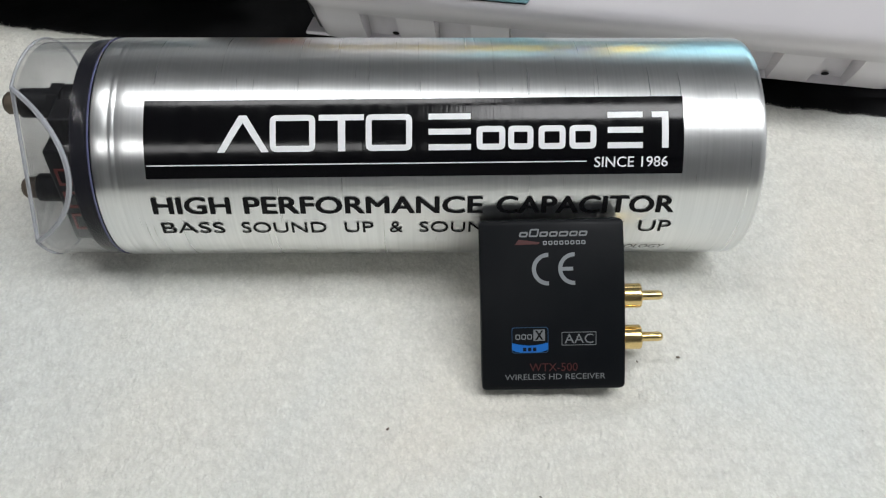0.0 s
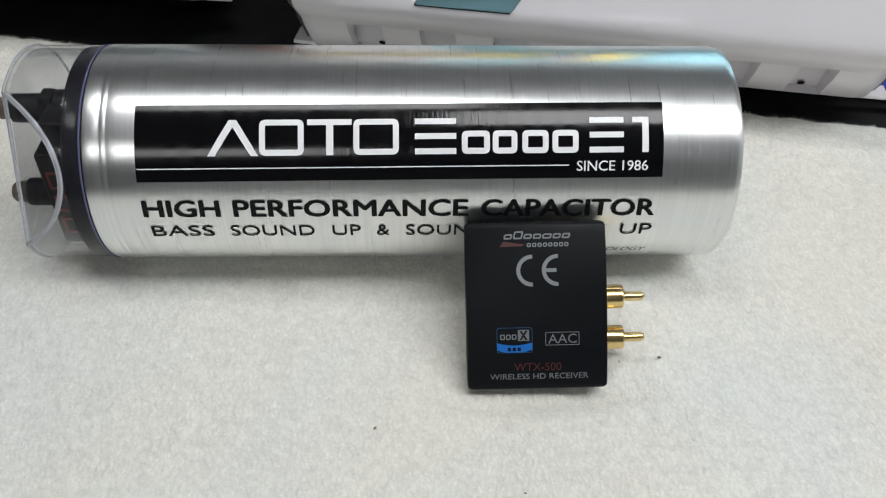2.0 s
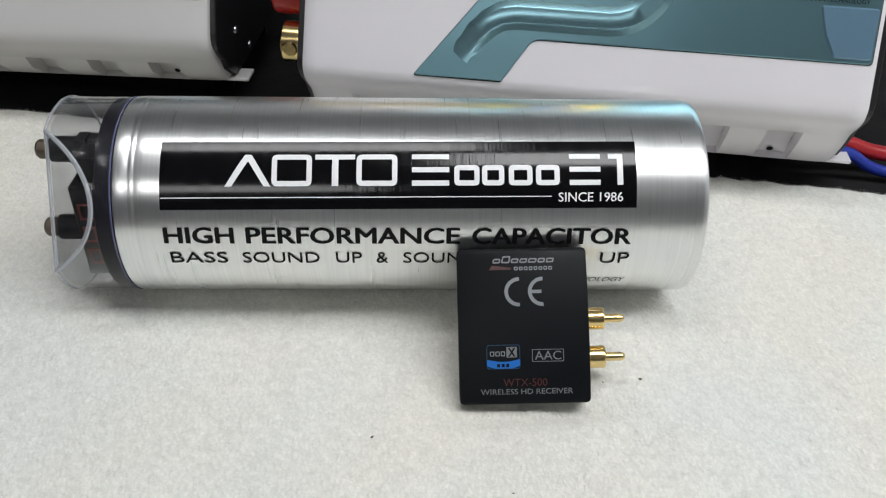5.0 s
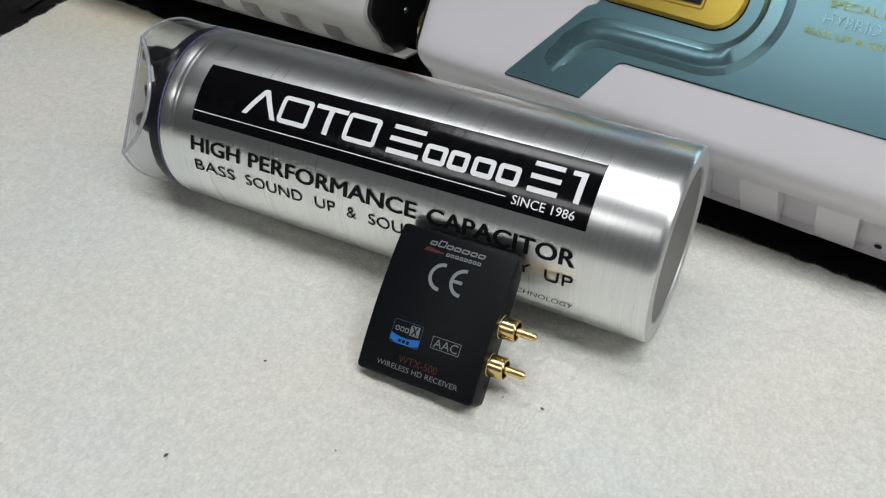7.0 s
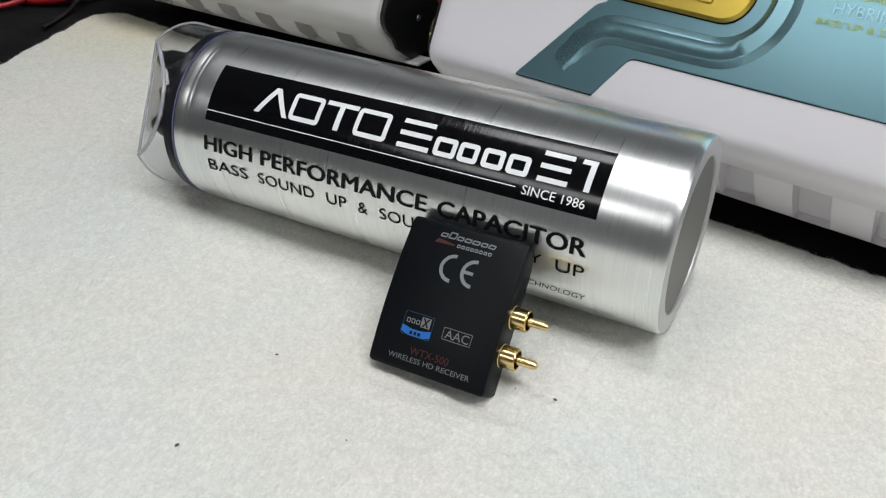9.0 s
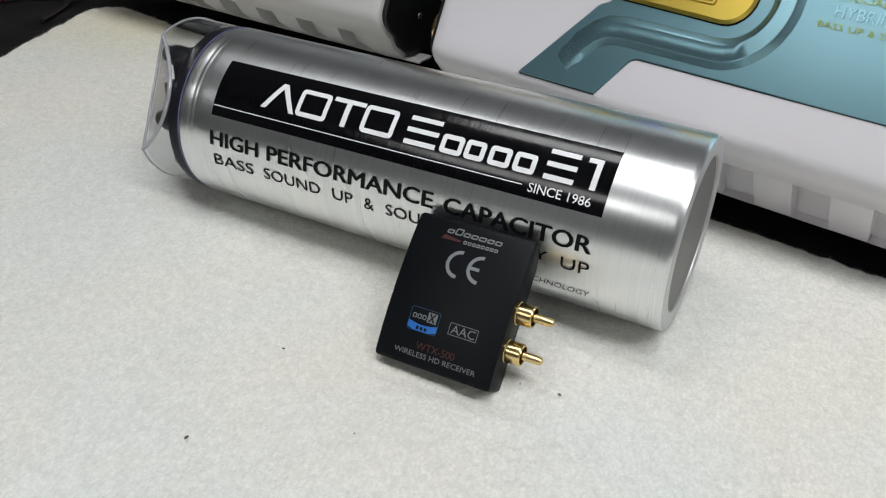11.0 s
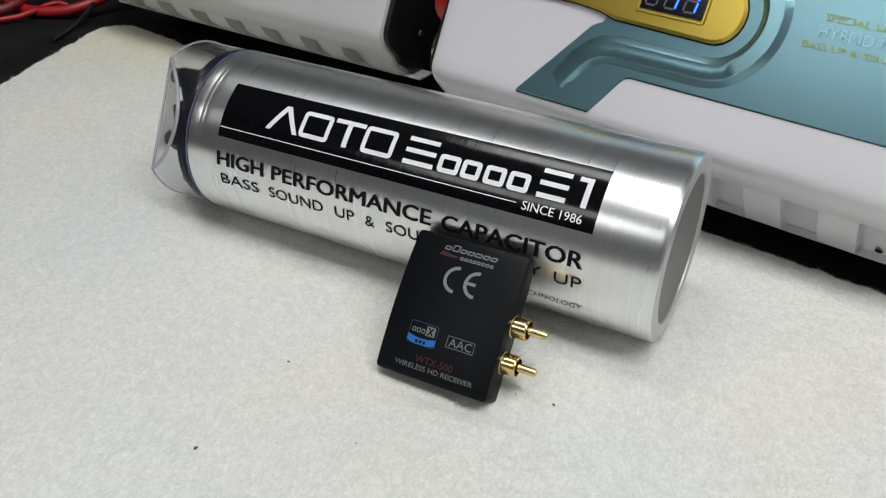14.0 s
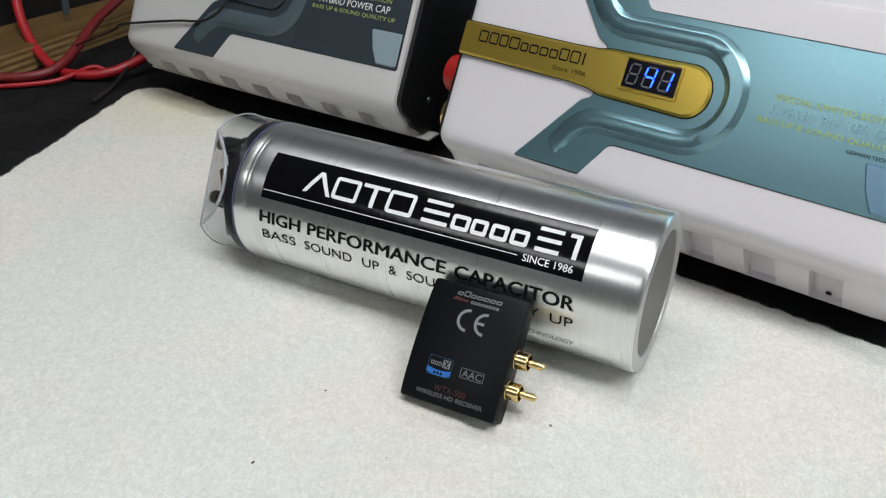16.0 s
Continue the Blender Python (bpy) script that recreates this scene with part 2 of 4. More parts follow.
def lathe(profile, seg=96, axis="x", centre=(0, 0), start=0.0):
    """Turn (position, radius) pairs about an axis; ends with radius 0 close themselves."""
    bm = bmesh.new()
    rings = []
    for x, r in profile:
        ring = []
        for k in range(seg if r > 1e-7 else 1):
            a = start + 2 * math.pi * k / seg
            p, q = centre[0] + r * math.cos(a), centre[1] + r * math.sin(a)
            ring.append(bm.verts.new((x, p, q) if axis == "x" else (p, q, x)))
        rings.append(ring)
    for a, b in zip(rings, rings[1:]):
        for k in range(seg):
            j = (k + 1) % seg
            if len(a) == 1 and len(b) == 1:
                continue
            if len(a) == 1:
                bm.faces.new((a[0], b[k], b[j]))
            elif len(b) == 1:
                bm.faces.new((a[k], a[j], b[0]))
            else:
                bm.faces.new((a[k], a[j], b[j], b[k]))
    bmesh.ops.recalc_face_normals(bm, faces=bm.faces)
    return bm


def box(x0, x1, y0, y1, z0, z1, bevel=0.0, seg=2):
    bm = bmesh.new()
    bmesh.ops.create_cube(bm, size=1.0)
    for v in bm.verts:
        v.co = Vector((x0 if v.co.x < 0 else x1, y0 if v.co.y < 0 else y1, z0 if v.co.z < 0 else z1))
    if bevel:
        bmesh.ops.bevel(bm, geom=bm.edges[:], offset=bevel, segments=seg, profile=0.5, affect="EDGES")
    return bm


def tube(points, radius, seg=10, steps=8):
    """A round cable through points, smoothed (Catmull-Rom)."""
    pts = [Vector(p) for p in points]
    path = []
    for i in range(len(pts) - 1):
        p0, p1, p2, p3 = pts[max(i - 1, 0)], pts[i], pts[i + 1], pts[min(i + 2, len(pts) - 1)]
        for k in range(steps):
            t = k / steps
            path.append(0.5 * (2 * p1 + (p2 - p0) * t + (2 * p0 - 5 * p1 + 4 * p2 - p3) * t * t + (3 * p1 - p0 - 3 * p2 + p3) * t ** 3))
    path.append(pts[-1])
    bm = bmesh.new()
    rings, side = [], None
    for i, p in enumerate(path):
        d = (path[min(i + 1, len(path) - 1)] - path[max(i - 1, 0)]).normalized()
        side = (Vector((0.13, 0.21, 0.97)) if side is None else side)
        side = (side - d * side.dot(d)).normalized()
        other = d.cross(side)
        rings.append([bm.verts.new(p + radius * (math.cos(a) * side + math.sin(a) * other)) for a in (2 * math.pi * k / seg for k in range(seg))])
    for a, b in zip(rings, rings[1:]):
        for k in range(seg):
            bm.faces.new((a[k], a[(k + 1) % seg], b[(k + 1) % seg], b[k]))
    bm.faces.new(rings[0][::-1])
    bm.faces.new(rings[-1])
    return bm


def rounded(poly, radii, seg=6):
    """A polygon with its corners rounded; radii: one number or one a corner."""
    out, n = [], len(poly)
    for i in range(n):
        r = radii if isinstance(radii, (int, float)) else radii[i]
        p, a, b = Vector(poly[i]), Vector(poly[i - 1]), Vector(poly[(i + 1) % n])
        if r <= 0:
            out.append(tuple(p))
            continue
        da, db = (a - p).normalized(), (b - p).normalized()
        half = math.acos(max(-1, min(1, da.dot(db)))) / 2
        cut = min(r / math.tan(half), 0.49 * (a - p).length, 0.49 * (b - p).length)
        for k in range(seg + 1):
            t = k / seg
            out.append(tuple((p + da * cut) * (1 - t) ** 2 + p * 2 * t * (1 - t) + (p + db * cut) * t * t))
    return out


def flat(polys):
    """Plane faces from polygons of (x, y)."""
    bm = bmesh.new()
    for poly in polys:
        f = bm.faces.new([bm.verts.new((p[0], p[1], 0)) for p in poly])
        if f.normal.z < 0 or f.calc_area() and sum(a[0] * b[1] - b[0] * a[1] for a, b in zip(poly, poly[1:] + poly[:1])) < 0:
            f.normal_flip()
    bmesh.ops.triangulate(bm, faces=bm.faces[:])
    return bm


def band(outer, inner):
    """Quads between two closed loops of as many points."""
    n = len(outer)
    return [[outer[i], outer[(i + 1) % n], inner[(i + 1) % n], inner[i]] for i in range(n)]


def rect(x0, x1, y0, y1):
    return [(x0, y0), (x1, y0), (x1, y1), (x0, y1)]


def ring2d(x0, x1, y0, y1, w, r):
    return band(rounded(rect(x0, x1, y0, y1), r), rounded(rect(x0 + w, x1 - w, y0 + w, y1 - w), max(r - w, 0.0002)))


def words(text, x0, x1, y0, y1, bold=0.0, shear=0.0):
    """A line of the built-in font as flat faces that fill a rectangle."""
    cu = bpy.data.curves.new("words", "FONT")
    cu.body, cu.offset, cu.shear, cu.resolution_u = text, bold, shear, 3
    ob = bpy.data.objects.new("words", cu)
    scene.collection.objects.link(ob)
    me = bpy.data.meshes.new_from_object(ob.evaluated_get(bpy.context.evaluated_depsgraph_get()))
    bm = bmesh.new()
    bm.from_mesh(me)
    bpy.data.objects.remove(ob)
    bpy.data.curves.remove(cu)
    bpy.data.meshes.remove(me)
    bmesh.ops.remove_doubles(bm, verts=bm.verts[:], dist=1e-5)
    xs, ys = [v.co.x for v in bm.verts], [v.co.y for v in bm.verts]
    ax, bx, ay, by = min(xs), max(xs), min(ys), max(ys)
    for v in bm.verts:
        v.co = Vector((x0 + (v.co.x - ax) / (bx - ax) * (x1 - x0), y0 + (v.co.y - ay) / (by - ay) * (y1 - y0), 0))
    return bm


def laid(bm, place, cut=0.0):
    """Lay flat faces on a curved or sloping surface by place(x, y); cut: first slice them into strips of that height."""
    if cut:
        ys = [v.co.y for v in bm.verts]
        y = min(ys) + cut
        while y < max(ys):
            bmesh.ops.bisect_plane(bm, geom=bm.verts[:] + bm.edges[:] + bm.faces[:], plane_co=(0, y, 0), plane_no=(0, 1, 0))
            y += cut
        bmesh.ops.remove_doubles(bm, verts=bm.verts[:], dist=1e-6)
    for v in bm.verts:
        v.co = Vector(place(v.co.x, v.co.y))
    return bm


def slab(poly, place, thick, bevel=0.0):
    """A plate with that outline, raised by thick from the surface place(x, y, height)."""
    bm = bmesh.new()
    area = sum(a[0] * b[1] - b[0] * a[1] for a, b in zip(poly, poly[1:] + poly[:1]))
    poly = poly if area > 0 else poly[::-1]
    n = len(poly)
    mid = []
    for i in range(n):
        d = (Vector(poly[(i + 1) % n]) - Vector(poly[i - 1])).normalized()
        mid.append((poly[i][0] - d.y * bevel, poly[i][1] + d.x * bevel))
    low = [bm.verts.new(place(*p, -0.0005)) for p in poly]
    high = [bm.verts.new(place(*p, thick - bevel)) for p in poly]
    top = [bm.verts.new(place(*p, thick)) for p in mid]
    for i in range(n):
        j = (i + 1) % n
        bm.faces.new((low[i], low[j], high[j], high[i]))
        bm.faces.new((high[i], high[j], top[j], top[i]))
    bm.faces.new(top)
    bm.faces.new(low[::-1])
    return bm


# ---- room ----
TABLE_Z = -0.006


def structure(name, bm, mat, label):
    me = mesh_of(bm, name)
    me.materials.append(mat)
    return tagged(new(name, me), label, name.split("_")[0], "", "structure")


structure("wall_north", box(-1.5, 1.8, 1.25, 1.33, -0.9, 1.5), WALL, "plain pale painted wall behind the bench")
structure("wall_south", box(-1.5, 1.8, -3.28, -3.2, -0.9, 1.5), GREY_WALL, "plain grey painted wall")
structure("wall_west", box(-1.58, -1.5, -3.28, 1.33, -0.9, 1.5), DIMMING_WALL, "unseen side wall, darkened to dim reflections")
structure("wall_east", box(1.8, 1.88, -3.28, 1.33, -0.9, 1.5), WALL, "plain pale painted wall")
structure("ceiling", box(-1.58, 1.88, -3.28, 1.33, 1.5, 1.58), CEILING, "plain pale ceiling")
structure("floor", box(-1.58, 1.88, -3.28, 1.33, -0.98, -0.9), FLOOR, "plain vinyl floor")

bench = thing("workbench", pose(0, 0, 0), "black workbench top under the towel", "workbench")
bm = box(-1.2, 1.2, -0.75, 0.95, TABLE_Z - 0.03, TABLE_Z, 0.004)
part("top", bm, TABLE, bench)
for sx in (-1.12, 1.12):
    for sy in (-0.68, 0.88):
        part("leg", box(sx - 0.03, sx + 0.03, sy - 0.03, sy + 0.03, -0.9, TABLE_Z - 0.03, 0.003), DARK_PLASTIC, bench)

for x, y, sx, sy, watts in LAMPS:
    lamp = thing("ceiling_lamp", pose(x, y, LAMP_Z), "flat white ceiling lamp, lit, over the bench", "lamp", "ceiling lamps")
    part("case", box(-sx / 2 - 0.03, sx / 2 + 0.03, -sy / 2 - 0.03, sy / 2 + 0.03, 0.01, 0.08, 0.006), LAMP_CASE, lamp)
    part("diffuser", box(-sx / 2, sx / 2, -sy / 2, sy / 2, 0.0, 0.012, 0.003), LAMP_GLOW, lamp)


# ---- towel ----
def towel():
    thing_ob = thing("towel", pose(0, 0, 0), "cream white plush towel spread flat on the black bench", "towel")
    bl, br, fr, fl = Vector((-0.3910, 0.1885)), Vector((0.50, 0.0205)), Vector((0.50, -0.46)), Vector((-0.1820, -0.46))
    nx, ny = 520, 330
    rc = 0.035
    verts, faces = [], []
    for j in range(ny + 1):
        t = j / ny
        for i in range(nx + 1):
            s = i / nx
            # round the far corner
            a, b = s * 0.85, t * 0.6
            if a < rc and b < rc:
                dx, dy = rc - a, rc - b
                k = max(dx, dy) / max(1e-9, math.hypot(dx, dy))
                a, b = rc - dx * k, rc - dy * k
            s2, t2 = a / 0.85, b / 0.6
            p = (bl.lerp(br, s2)).lerp(fl.lerp(fr, s2), t2)
            # the back edge sags a little towards the bench's back
            p.y += 0.001 * math.sin(min(1, s2) * math.pi) * -max(0, 1 - 3 * t2)
            edge = min(i, j, nx - i, ny - j)
            w = noise.noise((p.x * 90, p.y * 90, 3.0)) * 0.0012
            if edge < 3:
                p.x += w + noise.noise((p.x * 500, p.y * 500, 1.0)) * 0.0006
                p.y += w + noise.noise((p.x * 500, p.y * 500, 2.0)) * 0.0006
            h = -0.0014
            h += 0.0014 * noise.noise((p.x * 11, p.y * 11, 0.3)) + 0.0008 * noise.noise((p.x * 32, p.y * 32, 5.3))
            h += 0.0007 * noise.noise((p.x * 120, p.y * 120, 9.1)) + 0.0006 * noise.noise((p.x * 290, p.y * 290, 7.7))
            # pressed down under the receiver
            d = math.hypot((p.x - 0.044) / 0.030, (p.y + 0.0765) / 0.009)
            h -= 0.0028 * max(0, 1 - max(0, d - 0.6) / 0.9) ** 1 if d < 1.5 else 0
            # pressed down along the capacitor
            if -0.13 < p.x < 0.118:
                h = min(h, 0.038 - math.sqrt(max(0.0378 ** 2 - p.y ** 2, 0)) if abs(p.y) < 0.0378 else 9)
            if edge == 0:
                h = TABLE_Z + 0.0003
            elif edge == 1:
                h -= 0.0012
            verts.append((p.x, p.y, h))
    w = nx + 1
    for j in range(ny):
        for i in range(nx):
            q = j * w + i
            faces.append((q, q + w, q + w + 1, q + 1))
    me = bpy.data.meshes.new("cloth")
    me.from_pydata(verts, [], faces)
    me.materials.append(TOWEL)
    me.shade_smooth()
    cloth = new("cloth", me)
    cloth.parent = thing_ob
    # pile: short loose fibres over the cloth, thicker along its rim
    rng = random.Random(5)
    fv, ff = [], []
    rim = [j * w for j in range(ny + 1)] + list(range(nx + 1))
    for k in range(170000):
        rim_fibre = k < 15000
        if rim_fibre:
            q = rng.choice(rim)
            if q < w:
                q += w * rng.choice((0, 1, 1, 2))
            else:
                q += rng.choice((0, 1, 1, 2))
        else:
            q = rng.randrange(len(verts))
        x, y, z = verts[q]
        x += rng.uniform(-0.0009, 0.0009)
        y += rng.uniform(-0.0009, 0.0009)
        a, lean, length = rng.uniform(0, 6.283), rng.uniform(0.3, 1.5) if rim_fibre else rng.uniform(0.2, 1.2), rng.uniform(0.0007, 0.0018) if rim_fibre else rng.uniform(0.0005, 0.0013)
        dx, dy, dz = math.cos(a) * math.sin(lean) * length, math.sin(a) * math.sin(lean) * length, math.cos(lean) * length
        sx, sy = -math.sin(a) * 0.00007, math.cos(a) * 0.00007
        c = len(fv)
        fv += [(x - sx, y - sy, z - 0.0001), (x + sx, y + sy, z - 0.0001), (x + dx, y + dy, z + dz)]
        ff.append((c, c + 1, c + 2))
    me = bpy.data.meshes.new("plush_fuzz")
    me.from_pydata(fv, [], ff)
    me.materials.append(TOWEL)
    pile = new("plush_fuzz", me)
    pile.parent = thing_ob
    pile["kind"] = "stuff"
    return thing_ob


towel()

# ---- capacitor ----
R = 0.03827
K = R / 0.038
cap = thing("capacitor", pose(0, 0, 0), "brushed aluminium power capacitor lying down with clear end cover", "capacitor")
AXIS = (0.0, R)


def turned(profile, seg=96):
    """A turned part of the capacitor, about its axis; radii for a body of 38 mm radius."""
    return lathe([(x, r * K) for x, r in profile], seg, "x", AXIS)


part("body", turned([(-0.1031, 0.0350), (-0.1029, 0.0370), (-0.1024, 0.0377), (-0.1012, 0.03795), (-0.0976, 0.0380), (-0.0973, 0.03790), (-0.0967, 0.03790), (-0.0964, 0.0380), (-0.0953, 0.0380), (-0.0951, 0.03794), (-0.0947, 0.03794), (-0.0945, 0.0380), (-0.0915, 0.0380), (0.1098, 0.0380), (0.1114, 0.03785), (0.1122, 0.0374)], 160), ALU, cap, "", 25)
part("end_ring", turned([(0.1122, 0.0374), (0.1125, 0.0369), (0.1126, 0.0362), (0.1125, 0.0304), (0.1123, 0.0301), (0.1100, 0.0299)], 120), CUT_ALU, cap, "plain machined end rim", 25)
part("end_plug", turned([(0.1116, 0.0), (0.1116, 0.0285), (0.1118, 0.0292), (0.1117, 0.0298), (0.1060, 0.02985)]), CAP_GREY, cap, "matt grey plastic end plug", 40)
part("collar", turned([(-0.1030, 0.0345), (-0.1031, 0.03715), (-0.1092, 0.03715), (-0.1095, 0.0368), (-0.1097, 0.0340)], 120), COLLAR, cap, "black rubber collar", 40)
part("end_plate", turned([(-0.1092, 0.0), (-0.1092, 0.0350), (-0.1050, 0.0355), (-0.1036, 0.0355)]), DARK_PLASTIC, cap, "black end plate", 40)


LABEL_SKEW, PRINT_SKEW = radians(1.2), radians(0.25)


def on_body(lift, skew=LABEL_SKEW):
    """On the round body: along it, and round it from its foremost line; a skewed print climbs towards the far end."""
    def place(x, s):
        a = s / R + skew * x / 0.0856
        return x, -(R + lift) * math.cos(a), R + (R + lift) * math.sin(a)
    return place


def strip(x0, x1, a0, a1, lift, seg):
    bm = bmesh.new()
    cols = [[bm.verts.new(on_body(lift)(x, R * (a0 + (a1 - a0) * k / seg))) for k in range(seg + 1)] for x in (x0, x1)]
    for k in range(seg):
        bm.faces.new((cols[0][k], cols[1][k], cols[1][k + 1], cols[0][k + 1]))
    return bm


DEG = radians(1)
part("label", strip(-0.0856, 0.0856, 0.4171, 1.0730, 0.00012, 24), STICKER, cap, "glossy black vinyl label", 60)


def word_x(px):
    """Along the label, from the left end of its wide mark."""
    return -0.0625 + (px - 384) * 0.0001789


S0, S1, SX = R * 36.25 * DEG, R * 53.6 * DEG, R * 47.4 * DEG
sw = 0.0019
marks = []
x0, x1 = word_x(384), word_x(475)
marks.append([[(x0, S0), (x0 + 0.0024, S0), ((x0 + x1) / 2, S1 - 0.0024), ((x0 + x1) / 2, S1), ((x0 + x1) / 2 - 0.0012, S1)], [((x0 + x1) / 2, S1 - 0.0024), (x1 - 0.0024, S0), (x1, S0), ((x0 + x1) / 2 + 0.0012, S1), ((x0 + x1) / 2, S1)]])
marks.append(ring2d(word_x(477), word_x(557), S0, S1, sw, 0.0022))
marks.append([rect(word_x(563), word_x(643), S1 - sw, S1), rect(word_x(597), word_x(610), S0, S1 - sw)])
marks.append(ring2d(word_x(646), word_x(728), S0, S1, sw, 0.0022))
marks.append([rect(word_x(757), word_x(832), y, y + sw) for y in (S0, (S0 + S1 - sw) / 2, S1 - sw)])
for a, b in ((842, 893), (898, 943), (952, 1000), (1007, 1055)):
    marks.append(ring2d(word_x(a), word_x(b), S0, SX, sw, 0.0018))
marks.append([rect(word_x(1075), word_x(1138), y, y + sw) for y in (S0, (S0 + S1 - sw) / 2, S1 - sw)])
marks.append([rect(word_x(1172), word_x(1184), S0, S1), rect(word_x(1154), word_x(1172), S1 - sw, S1)])
for mark in marks:
    part("logo_shape", laid(flat(mark), on_body(0.0003), 0.0010), WHITE_INK, cap, "white plain shape of a wide mark")
part("rule", laid(flat([rect(-0.0851, 0.0546, R * 30.05 * DEG, R * 30.6 * DEG)]), on_body(0.0003)), WHITE_INK, cap, "thin white rule")


def printed(text, x0, x1, a0, a1, ink, bold=0.0, shear=0.0, skew=PRINT_SKEW):
    """Print on the body; bold thickens the strokes by laying shifted copies over one another."""
    steps = [(0, 0)] if bold <= 0 else [(-bold, -bold / 3), (0, bold / 3), (bold, -bold / 3)]
    whole = bmesh.new()
    for k, (dx, dy) in enumerate(steps):
        bm = words(text, x0 + bold + dx, x1 - bold + dx, R * a0 * DEG + bold / 3 + dy, R * a1 * DEG - bold / 3 + dy, 0.0, shear)
        me = mesh_of(laid(bm, on_body(0.00026 + 0.00002 * k, skew), 0.0012), "copy")
        whole.from_mesh(me)
        bpy.data.meshes.remove(me)
    part("lettering", whole, ink, cap)


printed("SINCE 1986", 0.0571, 0.0806, 27.4, 32.4, WHITE_INK, 0.00004, 0.0, LABEL_SKEW)
printed("HIGH", -0.0853, -0.0600, 3.8, 13.6, BLACK_INK, 0.00032)
printed("PERFORMANCE", -0.0558, 0.0219, 3.8, 13.6, BLACK_INK, 0.00032)
printed("CAPACITOR", 0.0262, 0.0848, 3.7, 13.5, BLACK_INK, 0.00032)
for text, x0, x1 in (("BASS", -0.0840, -0.0633), ("SOUND", -0.0578, -0.0297), ("UP", -0.0237, -0.0141), ("&", -0.0088, -0.0044), ("SOUND", 0.0011, 0.0288), ("QUALITY", 0.0338, 0.0690), ("UP", 0.0742, 0.0850)):
    printed(text, x0, x1, -9.6, -1.9, BLACK_INK)
printed("TECHNOLOGY", 0.0590, 0.0858, -27.6, -22.6, BLACK_INK, 0.0, 0.25)


def clear_cover():
    """A clear cup with a flat end and a slanting facet cut into its rim."""
    def shell(r, xe):
        bm = lathe([(-0.1034, r), (-0.1100, r), (-0.1180, r), (xe + 0.0012, r), (xe + 0.0003, r - 0.0004), (xe, r - 0.0012), (xe, 0.0)], 120, "x", AXIS)
        c, s = math.cos(24.5 * DEG), math.sin(24.5 * DEG)
        foot = Vector((xe, -0.0275 * c, R + 0.0275 * s))
        cut = bmesh.ops.bisect_plane(bm, geom=bm.verts[:] + bm.edges[:] + bm.faces[:], plane_co=foot, plane_no=(-1, -1.77 * c, 1.77 * s), clear_outer=True)
        edges = [e for e in cut["geom_cut"] if isinstance(e, bmesh.types.BMEdge)]
        bmesh.ops.contextual_create(bm, geom=edges)
        bmesh.ops.recalc_face_normals(bm, faces=bm.faces)
        return bm
    outer = shell(0.0376 * K, -0.1285)
    cover = part("clear_cover", outer, CLEAR, cap, "clear acrylic cover with slanted facet", 22)
    sol = cover.modifiers.new("wall", "SOLIDIFY")
    sol.thickness, sol.offset = 0.0012, -1
    cover.visible_shadow = False
    # rounded edges of the cover catch the light
    c, s = math.cos(24.5 * DEG), math.sin(24.5 * DEG)
    arc, rim = [], []
    for k in range(41):
        a = (24.5 - 43.0 + 86.0 * k / 40) * DEG
        y, z = -0.0376 * K * math.cos(a), R + 0.0376 * K * math.sin(a)
        arc.append((-0.1285 + max(0, (-y * c + (z - R) * s - 0.0275) * 1.77), y, z))
    part("facet_edge", tube(arc, 0.0009, 8, 2), CLEAR_EDGE, cover)
    part("facet_edge", tube([arc[0], arc[-1]], 0.0007, 6, 2), CLEAR_EDGE, cover)
    for k in range(61):
        a = (67.5 + (360 - 86.0) * k / 60) * DEG
        rim.append((-0.1285, -0.0376 * K * math.cos(a), R + 0.0376 * K * math.sin(a)))
    part("rim", tube(rim, 0.0005, 6, 2), CLEAR_EDGE, cover)
    foot = [(-0.1033, -0.0376 * K * math.cos(k * 6 * DEG), R + 0.0376 * K * math.sin(k * 6 * DEG)) for k in range(61)]
    part("rim", tube(foot, 0.00035, 6, 2), CLEAR_FOOT, cover)


clear_cover()


def bolt(y, z, x_in, x_out, r):
    b = part("terminal", lathe([(x_in, 0.0), (x_in, r * 1.7), (x_in - 0.010, r * 1.7), (x_in - 0.0108, r * 1.35), (x_out + 0.0056, r * 1.3), (x_out + 0.0050, 0.0)], 24, "x", (y, z)), DARK_PLASTIC, cap, "black terminal post", 35)
    part("bolt_tip", lathe([(x_out + 0.0052, 0.0), (x_out + 0.0052, r), (x_out + 0.0010, r), (x_out, r * 0.8), (x_out, 0.0)], 20, "x", (y, z)), BOLT, b, "dull bronze bolt tip", 35)
    part("nut", lathe([(x_in - 0.0112, r), (x_in - 0.0112, r * 1.75), (x_in - 0.0152, r * 1.75), (x_in - 0.0152, r)], 6, "x", (y, z)), DARK_PLASTIC, b)


